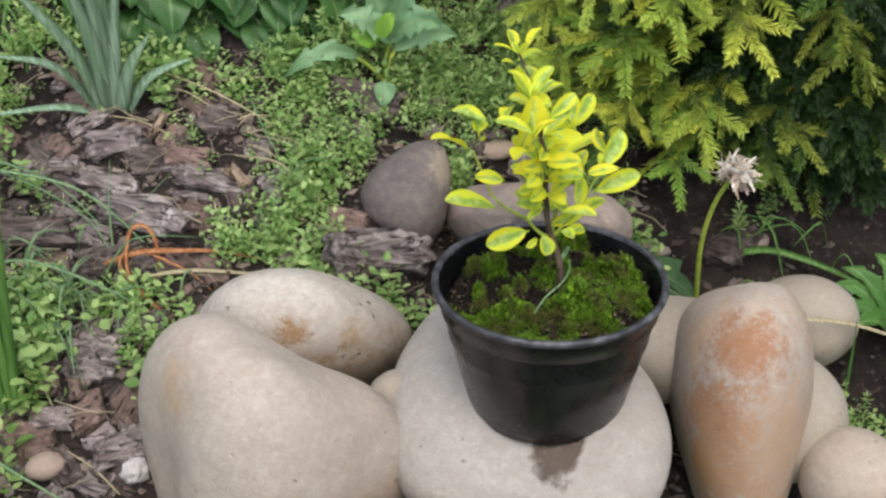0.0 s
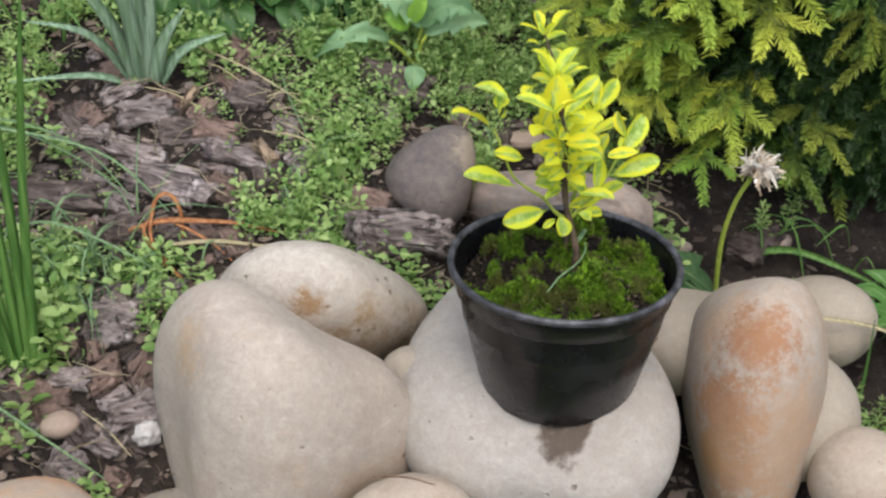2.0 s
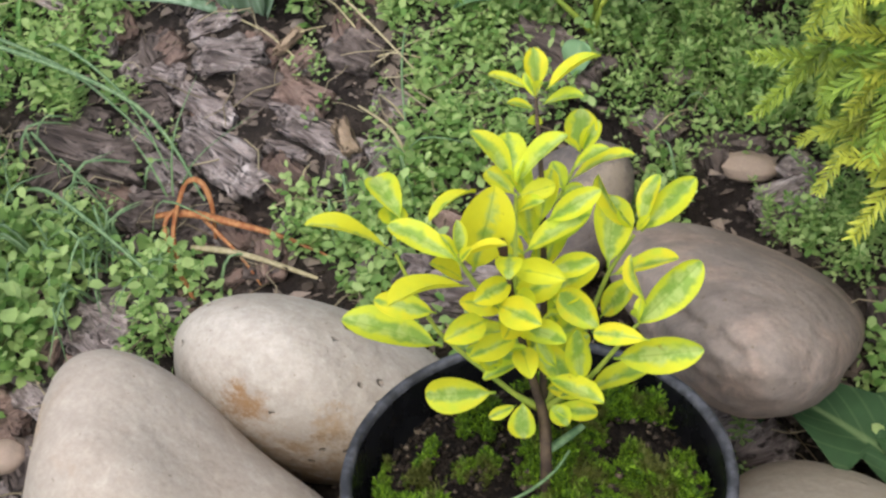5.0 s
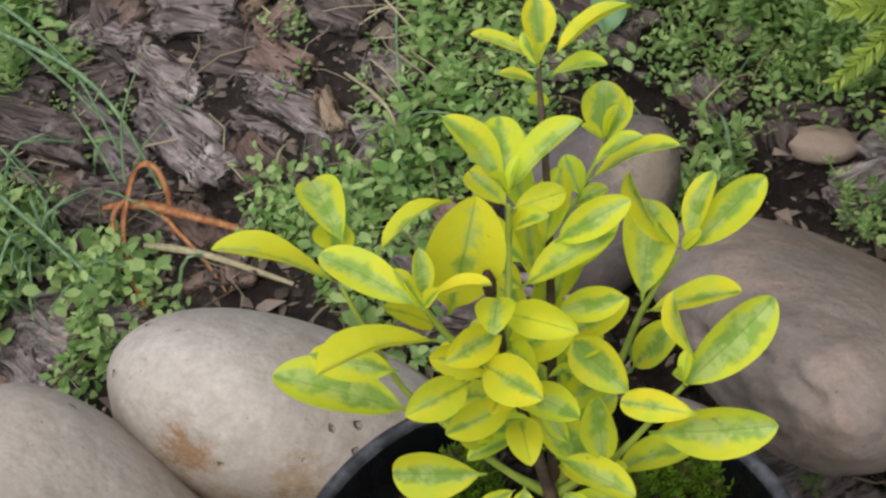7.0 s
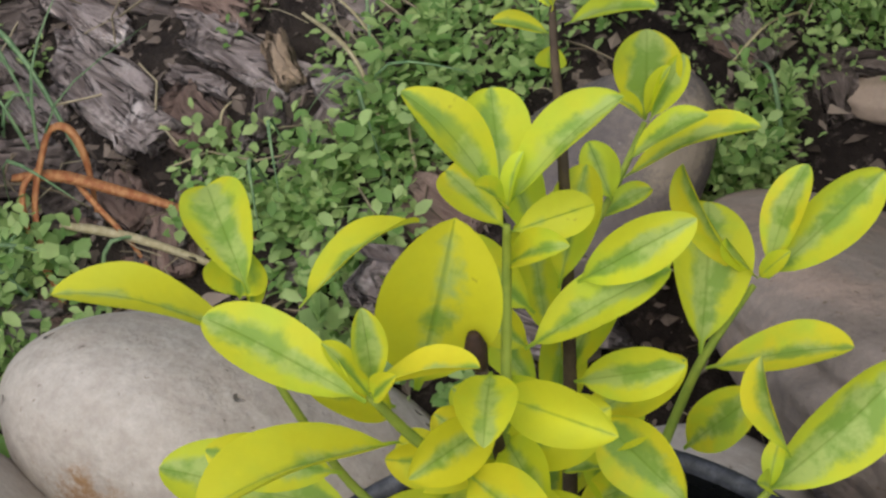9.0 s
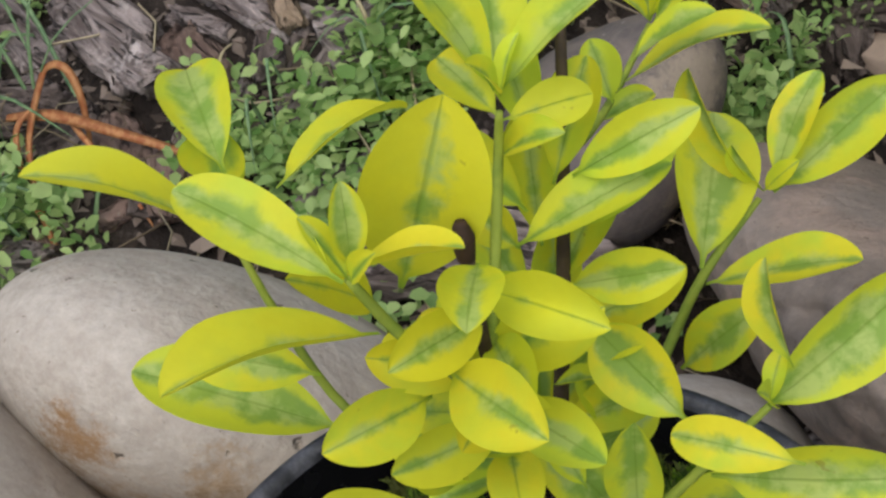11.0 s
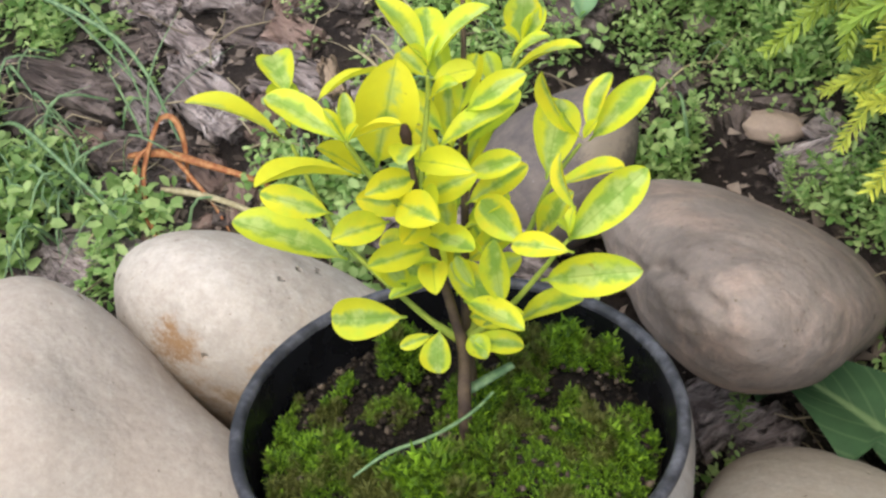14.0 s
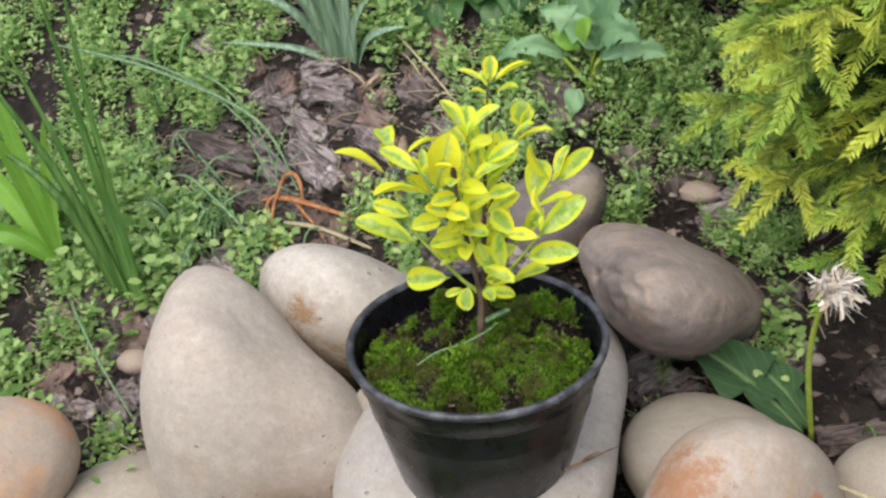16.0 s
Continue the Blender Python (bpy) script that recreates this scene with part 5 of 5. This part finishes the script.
head = part("flower_head", feathery(190, 0.0125, 4), PETAL, dandelion, "withered white and tan petals")
head.location = Vector((0.129, 0.113, 0.201)) - o
bm = bmesh.new()
bmesh.ops.create_icosphere(bm, subdivisions=3, radius=0.005)
for v in bm.verts:
    v.co *= 1 + 0.25 * noise.noise(v.co * 500)
core = part("flower_base", bm, CORE, dandelion, "dark withered flower base")
core.location = Vector((0.1275, 0.113, 0.198)) - o


def lobed(base, mid, tip, width, lobes, seed, facing=Vector((0.1, -0.35, 0.9)), deep=0.45, rows=40):
    """A leaf with toothed lobes along a bent midrib."""
    base, mid, tip = Vector(base), Vector(mid), Vector(tip)
    V, F = [], []
    cols = 8
    for i in range(rows + 1):
        t = i / rows
        q = base * (1 - t) ** 2 + mid * 2 * t * (1 - t) + tip * t * t
        d = ((mid - base) * (1 - t) + (tip - mid) * t).normalized()
        nrm = (facing - d * facing.dot(d)).normalized()
        s = d.cross(nrm)
        env = max(0.04, math.sin(math.pi * min(1, t ** 0.85)) ** 0.7)
        for j in range(cols + 1):
            k = 2 * j / cols - 1
            tooth = 1 - deep * (((t * lobes + (0.08 if k > 0 else 0)) % 1) ** 0.7) if lobes else 1
            w = width / 2 * env * tooth
            V.append(tuple(q + s * k * w + nrm * (abs(k) * w * 0.3 + 0.06 * width * math.sin(7 * t + seed + 3 * k))))
    n1 = cols + 1
    F = [(i * n1 + j, i * n1 + j + 1, (i + 1) * n1 + j + 1, (i + 1) * n1 + j) for i in range(rows) for j in range(cols)]
    return V, F


def broad_leaf(thing, base, mid, tip, width, material, lobes=0, seed=0, name="leaf", **more):
    o = thing.location
    rows = more.get("rows", 40)
    V, F = lobed(Vector(base) - o, Vector(mid) - o, Vector(tip) - o, width, lobes, seed, **more)
    me = mesh_of(name, V, F)
    me.attributes.new("rib", "FLOAT", "POINT").data.foreach_set("value", [1 - abs(2 * j / 8 - 1) for i in range(rows + 1) for j in range(9)])
    me.attributes.new("run", "FLOAT", "POINT").data.foreach_set("value", [i / rows for i in range(rows + 1) for j in range(9)])
    return wrap(name, me, material, thing)


DANDELION_LEAF = leafy("dandelion_leaf", (0.03, 0.075, 0.026), (0.046, 0.105, 0.038), 0.8, 0.15, 0.7, False)
broad_leaf(dandelion, (0.114, 0.112, 0.097), (0.062, 0.124, 0.138), (0.003, 0.147, 0.11), 0.046, DANDELION_LEAF, 3.4, 1, deep=0.66, rows=60)
broad_leaf(dandelion, (0.117, 0.116, 0.098), (0.092, 0.128, 0.128), (0.061, 0.144, 0.106), 0.03, DANDELION_LEAF, 3.2, 2, deep=0.55)

# ---- weeds with broad leaves ----
SOW_LEAF = leafy("grey_green_leaf", (0.14, 0.27, 0.13), (0.22, 0.37, 0.19), 0.5, 0.25, 0.35, False)
LIME_LEAF = leafy("lime_green_leaf", (0.16, 0.34, 0.04), (0.26, 0.48, 0.07), 0.45, 0.3, 0.35, False)
weed = clump("sow_thistle", "young sow thistle with pale grey-green lobed leaves", "weed", (-0.076, 0.252, float(rise(-0.076, 0.252))))
ROOT = Vector((-0.072, 0.256, 0.186))
for start, mid, tip, w, lobes in (((-0.089, 0.254, 0.206), (-0.11, 0.25, 0.225), (-0.138, 0.248, 0.196), 0.016, 3), ((-0.067, 0.256, 0.216), (-0.079, 0.25, 0.242), (-0.1, 0.25, 0.24), 0.023, 4), ((-0.067, 0.256, 0.216), (-0.05, 0.25, 0.244), (-0.034, 0.25, 0.228), 0.024, 4),
                                  ((-0.067, 0.258, 0.218), (-0.06, 0.258, 0.245), (-0.046, 0.262, 0.26), 0.022, 4), ((-0.067, 0.258, 0.218), (-0.075, 0.262, 0.25), (-0.083, 0.266, 0.262), 0.026, 3), ((-0.064, 0.255, 0.21), (-0.04, 0.258, 0.225), (-0.022, 0.262, 0.214), 0.018, 3)):
    blade = broad_leaf(weed, start, mid, tip, w, SOW_LEAF, lobes, w * 999, deep=0.5, rows=48, facing=Vector((0.1, -0.75, 0.65)))
    part("leaf_stalk", tube([ROOT - weed.location, (ROOT + Vector(start)) / 2 + Vector((0, -0.003, 0.004)) - weed.location, Vector(start) - weed.location], [0.0016, 0.0014, 0.0012], 6, 3), GREEN_STEM, blade)
for start, mid, tip, w in (((-0.076, 0.252, 0.216), (-0.084, 0.248, 0.228), (-0.092, 0.248, 0.226), 0.013), ((-0.074, 0.252, 0.22), (-0.07, 0.248, 0.236), (-0.064, 0.248, 0.24), 0.011), ((-0.071, 0.238, 0.196), (-0.072, 0.234, 0.194), (-0.0735, 0.23, 0.182), 0.014)):
    broad_leaf(weed, start, mid, tip, w, LIME_LEAF if w < 0.0135 else SOW_LEAF, 0, 9, facing=Vector((0, -0.8, 0.6)))

lime = clump("broadleaf_plant", "plant with smooth lime green oblong leaves", "leafy plant", (-0.372, 0.056, float(rise(-0.372, 0.056))))
for mid, tip, w in (((-0.345, 0.05, 0.19), (-0.322, 0.048, 0.24), 0.012), ((-0.362, 0.046, 0.2), (-0.362, 0.038, 0.235), 0.014), ((-0.395, 0.04, 0.165), (-0.42, 0.028, 0.128), 0.019),
                    ((-0.39, 0.07, 0.2), (-0.39, 0.07, 0.27), 0.016), ((-0.41, 0.06, 0.18), (-0.44, 0.06, 0.2), 0.02)):
    broad_leaf(lime, (-0.372, 0.056, 0.104), mid, tip, w * 0.7, LIME_LEAF, 0, w * 700, facing=Vector((0.4, -0.7, 0.5)))

LETTUCE = leafy("fresh_toothed_leaf", (0.06, 0.16, 0.03), (0.11, 0.24, 0.05), 0.5, 0.25, 0.4, False)
sprout = clump("toothed_weed", "bright green weed with toothed leaves beside the stones", "weed", (0.245, 0.088, float(rise(0.245, 0.088))))
for i in range(14):
    a = i * 2.4
    l = 0.045 + 0.015 * ((i * 0.37) % 1)
    h = 0.035 + 0.03 * ((i * 0.61) % 1)
    b = (0.245, 0.088, 0.07)
    broad_leaf(sprout, b, (0.245 + math.cos(a) * l * 0.5, 0.088 + math.sin(a) * l * 0.4, 0.075 + h), (0.245 + math.cos(a) * l, 0.088 + math.sin(a) * l * 0.8, 0.08 + h * 0.75), 0.017, LETTUCE, 4, i, deep=0.4, rows=28)

# blade arching past the dandelion, and a yellow stalk
lying("fallen_grass", "long green blade arching over the dark soil", "grass", GRASS_GREEN, ((0.14, 0.155, 0.1), (0.17, 0.145, 0.113), (0.21, 0.13, 0.105), (0.25, 0.12, 0.084)), 0.006, taper=0.8)
lying("fallen_grass", "yellowish stalk leaning on the rusty stone", "grass", STRAW, ((0.152, 0.05, 0.138), (0.19, 0.054, 0.128), (0.23, 0.06, 0.107)), 0.0028, taper=0.2)
lying("fallen_grass", "upright green grass blade beside the grey stone", "grass", GRASS_GREEN, ((0.2, 0.056, 0.07), (0.197, 0.054, 0.105), (0.193, 0.05, 0.135)), 0.004, taper=0.8)

# ---- hosta ----
HOSTA_LEAF = leafy("hosta_leaf", (0.028, 0.085, 0.022), (0.065, 0.155, 0.04), 0.42, 0.2, 0.3, False)


def hosta(at, count, reach, high, seed, label):
    r = np.random.default_rng(seed)
    z = float(rise(at[0], at[1]))
    thing = clump("hosta", label, "hosta", (at[0], at[1], z))
    for i in range(count):
        k = (i + 0.5) / count
        a = i * 2.4 + r.normal(0, 0.2)
        rr = reach * math.sqrt(k)
        top = z + high * (1 - 0.8 * k) * r.uniform(0.85, 1.1)
        c, s = math.cos(a), math.sin(a)
        l = 0.034 * r.uniform(0.8, 1.2)
        p0 = Vector((at[0] + c * rr * 0.75, at[1] + s * rr * 0.75, top))
        p2 = Vector((at[0] + c * (rr * 0.75 + l), at[1] + s * (rr * 0.75 + l), top - l * 0.55))
        p1 = (p0 + p2) / 2 + Vector((0, 0, 0.012))
        blade = broad_leaf(thing, p0, p1, p2, 0.026 * r.uniform(0.85, 1.15), HOSTA_LEAF, 0, i, facing=Vector((c * 0.4, s * 0.4 - 0.2, 0.9)), rows=14)
        part("leaf_stalk", tube([Vector((at[0] + c * 0.01, at[1] + s * 0.01, z)) - thing.location, (Vector((at[0], at[1], z)) * 0.4 + p0 * 0.6 + Vector((0, 0, 0.01))) - thing.location, p0 - thing.location], [0.0014, 0.0012, 0.001], 5, 3), GREEN_STEM, blade)
    return thing


def hosta_mound(at, radius, seed, label):
    """A mound whose pointed leaves hang over one another like shingles."""
    r = np.random.default_rng(seed)
    z = float(rise(at[0], at[1] - radius))
    thing = clump("hosta", label, "hosta", (at[0], at[1], float(rise(at[0], at[1]))))
    for k in range(6):
        ring = radius * math.cos(0.24 * k)
        count = int(2 * math.pi * ring / 0.021)
        for i in range(count):
            a = 2 * math.pi * (i + 0.5 * (k % 2)) / count + r.normal(0, 0.08)
            c, s = math.cos(a), math.sin(a)
            low = -0.008 + max(z, float(rise(at[0] + c * ring, at[1] + s * ring))) + 0.002 + 0.019 * k + r.normal(0, 0.004)
            l = 0.036 * r.uniform(0.85, 1.2)
            p2 = Vector((at[0] + c * (ring + 0.006), at[1] + s * (ring + 0.006), low))
            p0 = p2 + Vector((-c * l * 0.72, -s * l * 0.72, l * 0.62))
            p1 = (p0 + p2) / 2 + Vector((c * 0.005, s * 0.005, 0.009))
            broad_leaf(thing, p0, p1, p2, 0.027 * r.uniform(0.85, 1.2), HOSTA_LEAF, 0, i, facing=Vector((c * 0.75, s * 0.75, 0.6)) + Vector(r.normal(0, 0.18, 3)), rows=14)
    return thing


hosta_mound((-0.215, 0.352), 0.076, 1, "dense hosta clump with pointed dark green leaves")
hosta_mound((-0.13, 0.345), 0.066, 5, "dark green hosta clump beside the sow thistle")
hosta((-0.085, 0.365), 44, 0.07, 0.08, 2, "second dark green hosta clump at the back of the bed")
hosta((-0.33, 0.42), 34, 0.08, 0.1, 3, "dark green hosta clump beside the iris")
hosta((0.0, 0.46), 34, 0.08, 0.08, 4, "far dark green hosta clump at the back")

# ---- yew ----
def yew_material():
    n = Nodes("yew_needles")
    along = n.attribute("along").outputs["Fac"]
    r = n.random()
    # old needles are dark green, taken near black to paint the bush's inner shade
    old_shaded = n.mix(n.island(), (0.01, 0.028, 0.007), (0.03, 0.07, 0.014))
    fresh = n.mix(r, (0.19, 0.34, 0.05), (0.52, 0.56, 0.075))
    c = n.mix(n.math("MULTIPLY", n.ramp(along, 0.1, 0.75), n.attribute("fresh").outputs["Fac"]), old_shaded, fresh)
    c = n.tint(c, n.island(), 0.4)
    n.finish(c, 0.5, 0.35)
    t = n.node("BsdfTranslucent", Color=c)
    m = n.node("MixShader", Fac=0.2)
    n.tree.links.new(n.bsdf.outputs[0], m.inputs[1])
    n.tree.links.new(t.outputs[0], m.inputs[2])
    n.tree.links.new(m.outputs[0], n.tree.nodes["Material Output"].inputs["Surface"])
    return n.mat


YEW = yew_material()
YEW_WOOD = bark_stem("yew_wood", (0.09, 0.06, 0.04), (0.05, 0.035, 0.025))


def spray_mesh(seed, fresh):
    """A yew spray along +x, one unit long: a shoot with side shoots, all set with two ranks of flat needles."""
    r = np.random.default_rng(seed)
    V, F, along = [], [], []

    def shoot(o, d, side, length, t0):
        up = np.cross(d, side)
        n = int(22 * length) + 3
        for i in range(n):
            t = i / n
            p = o + d * length * t + up * (-0.1 * length * t * t)
            for s, lift in ((-1, 0.1), (1, 0.1), (0.5 - 1.0 * (i % 2), 0.5)):
                l = 0.16 * (1.0 - 0.45 * t ** 3) * r.uniform(0.75, 1.2) * (0.6 + 0.4 * min(1, 4 * t))
                q = side * s * r.uniform(0.6, 0.9) + d * r.uniform(0.6, 0.95) + up * (lift + r.uniform(-0.18, 0.18))
                q = q / np.linalg.norm(q)
                w = np.cross(q, up + 0.4 * side * r.normal())
                w = w / np.linalg.norm(w) * 0.0115
                b = len(V)
                V.extend([p - w * 0.6, p + w * 0.6, p + q * l * 0.6 + w - up * 0.01, p + q * l * 0.6 - w - up * 0.01, p + q * l + up * (-0.025)])
                F.extend([(b, b + 1, b + 2, b + 3), (b + 3, b + 2, b + 4)])
                along.extend([min(1, t0 + t * 0.8)] * 5)
        b = len(V)
        e = o + d * length - up * 0.1 * length
        for k in range(3):
            a = k * 2.1
            V.extend([o + 0.016 * (side * math.cos(a) + up * math.sin(a)), e + 0.006 * (side * math.cos(a) + up * math.sin(a))])
            along.extend([0.6, 0.8])
        for k in range(3):
            F.append((b + 2 * k, b + 2 * ((k + 1) % 3), b + 2 * ((k + 1) % 3) + 1, b + 2 * k + 1))

    x, y = np.array([1.0, 0, 0]), np.array([0, 1.0, 0])
    shoot(np.zeros(3), x, y, 1.0, 0.2)
    for s, at, l in ((1, 0.1, 0.62), (-1, 0.24, 0.55)):
        a = s * r.uniform(0.7, 1.0)
        d = np.array([math.cos(a), math.sin(a), r.normal(0, 0.1)])
        d /= np.linalg.norm(d)
        shoot(x * at, d, np.cross(np.array([0, 0, 1.0]), d), l * r.uniform(0.85, 1.2), 0.35)
    me = mesh_of("spray", [tuple(p) for p in V], F)
    me.attributes.new("along", "FLOAT", "POINT").data.foreach_set("value", along)
    me.attributes.new("fresh", "FLOAT", "POINT").data.foreach_set("value", [fresh] * len(V))
    me.materials.append(YEW)
    return me


def build_yew():
    rng = np.random.default_rng(23)
    c = Vector((0.251, 0.318, 0.285))
    yew = clump("yew_bush", "spreading yew bush with yellow-green drooping sprays", "bush", (c.x, c.y, float(rise(c.x, c.y))))
    o = yew.location.copy()
    young, middle, old_shaded = [spray_mesh(i, 1.0) for i in range(4)], [spray_mesh(10 + i, 0.45) for i in range(3)], [spray_mesh(20 + i, 0.0) for i in range(3)]
    part("trunk", tube([Vector((0, 0, -0.01)), Vector((0.005, 0, 0.06)), Vector((0, 0.01, 0.2))], [0.016, 0.013, 0.006]), YEW_WOOD, yew)

    def spray(tip, out, size, kind):
        if tip.z < float(rise(tip.x, tip.y)) + 0.008:
            return
        side = out.cross(Vector((0, 0, 1)) + Vector(rng.normal(0, 0.25, 3))).normalized()
        ob = new("spray", kind[int(rng.integers(len(kind)))])
        ob.parent = yew
        ob.matrix_local = Matrix.Translation(tip - out * size - o) @ Matrix((out, -side, side.cross(out))).transposed().to_4x4() @ Matrix.Scale(size, 4)

    def surface(depth):
        while True:
            u = Vector(rng.normal(0, 1, 3)).normalized()
            if u.z < -0.92 or (u.y > 0.35 and rng.random() < 0.75):
                continue
            if c.z + 0.19 * u.z < 0.13 and u.z < -0.85:
                continue
            u = u / (u.x ** 4 + u.y ** 4 + u.z ** 4) ** 0.25
            return u, c + Vector((0.225 * u.x + 0.035 * max(0.0, u.z), 0.17 * u.y, (0.2 if u.z > 0 else 0.19) * u.z)) * depth * (1 + 0.1 * noise.noise(u * 3))

    # leafy branches: a leading spray and side sprays hanging off both sides
    placed = []
    while len(placed) < 190:
        u, tip = surface(1.0)
        if any((tip - q).length < 0.03 for q in placed):
            if rng.random() < 0.97:
                continue
        placed.append(tip)
        out = (Vector((u.x, u.y, u.z * 0.35 - (0.22 if u.x > -0.7 else 0.08))) + Vector(rng.normal(0, 0.2, 3))).normalized()
        side = out.cross(Vector((0, 0, 1))).normalized()
        # fewer young sprays low down, so that shade sits in the needle colour
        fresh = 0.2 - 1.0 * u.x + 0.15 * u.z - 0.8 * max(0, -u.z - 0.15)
        kind = young if rng.random() < fresh else (middle if rng.random() < 0.6 else old_shaded)
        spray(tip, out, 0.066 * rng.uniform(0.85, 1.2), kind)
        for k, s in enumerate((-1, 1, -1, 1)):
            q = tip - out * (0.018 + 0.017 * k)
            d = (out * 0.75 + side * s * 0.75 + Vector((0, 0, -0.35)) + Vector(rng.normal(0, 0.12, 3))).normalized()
            spray(q + d * 0.044, d, 0.05 * rng.uniform(0.8, 1.15), kind if k < 2 or u.x < -0.6 else (middle if u.x < -0.3 else old_shaded))
    # inner sprays coloured near black for the shade inside the bush
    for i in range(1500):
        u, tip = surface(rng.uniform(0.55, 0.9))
        spray(tip, (Vector((u.x, u.y, u.z * 0.3 - 0.35)) + Vector(rng.normal(0, 0.3, 3))).normalized(), 0.05, old_shaded)
    # a low skirt of older sprays that reaches the ground, near-black as painted shade
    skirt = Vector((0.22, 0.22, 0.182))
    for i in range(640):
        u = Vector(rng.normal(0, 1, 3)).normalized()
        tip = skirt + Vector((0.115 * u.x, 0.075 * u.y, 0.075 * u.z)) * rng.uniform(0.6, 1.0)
        spray(tip, (Vector((u.x, u.y - 0.3, u.z * 0.3 - 0.4)) + Vector(rng.normal(0, 0.3, 3))).normalized(), 0.045 * rng.uniform(0.8, 1.1), old_shaded if i % 7 else middle)
    for i in range(26):
        a = i * 2.4
        e = Vector((0.15 * math.cos(a), 0.12 * math.sin(a), -0.02 + 0.13 * ((i * 0.37) % 1)))
        part("branch", tube([Vector((0, 0, 0.03 + 0.004 * i)), e * 0.5 + Vector((0, 0, 0.05)), e + Vector((0, 0, 0.06))], [0.005, 0.0035, 0.0015], 6, 3), YEW_WOOD, yew)


build_yew()
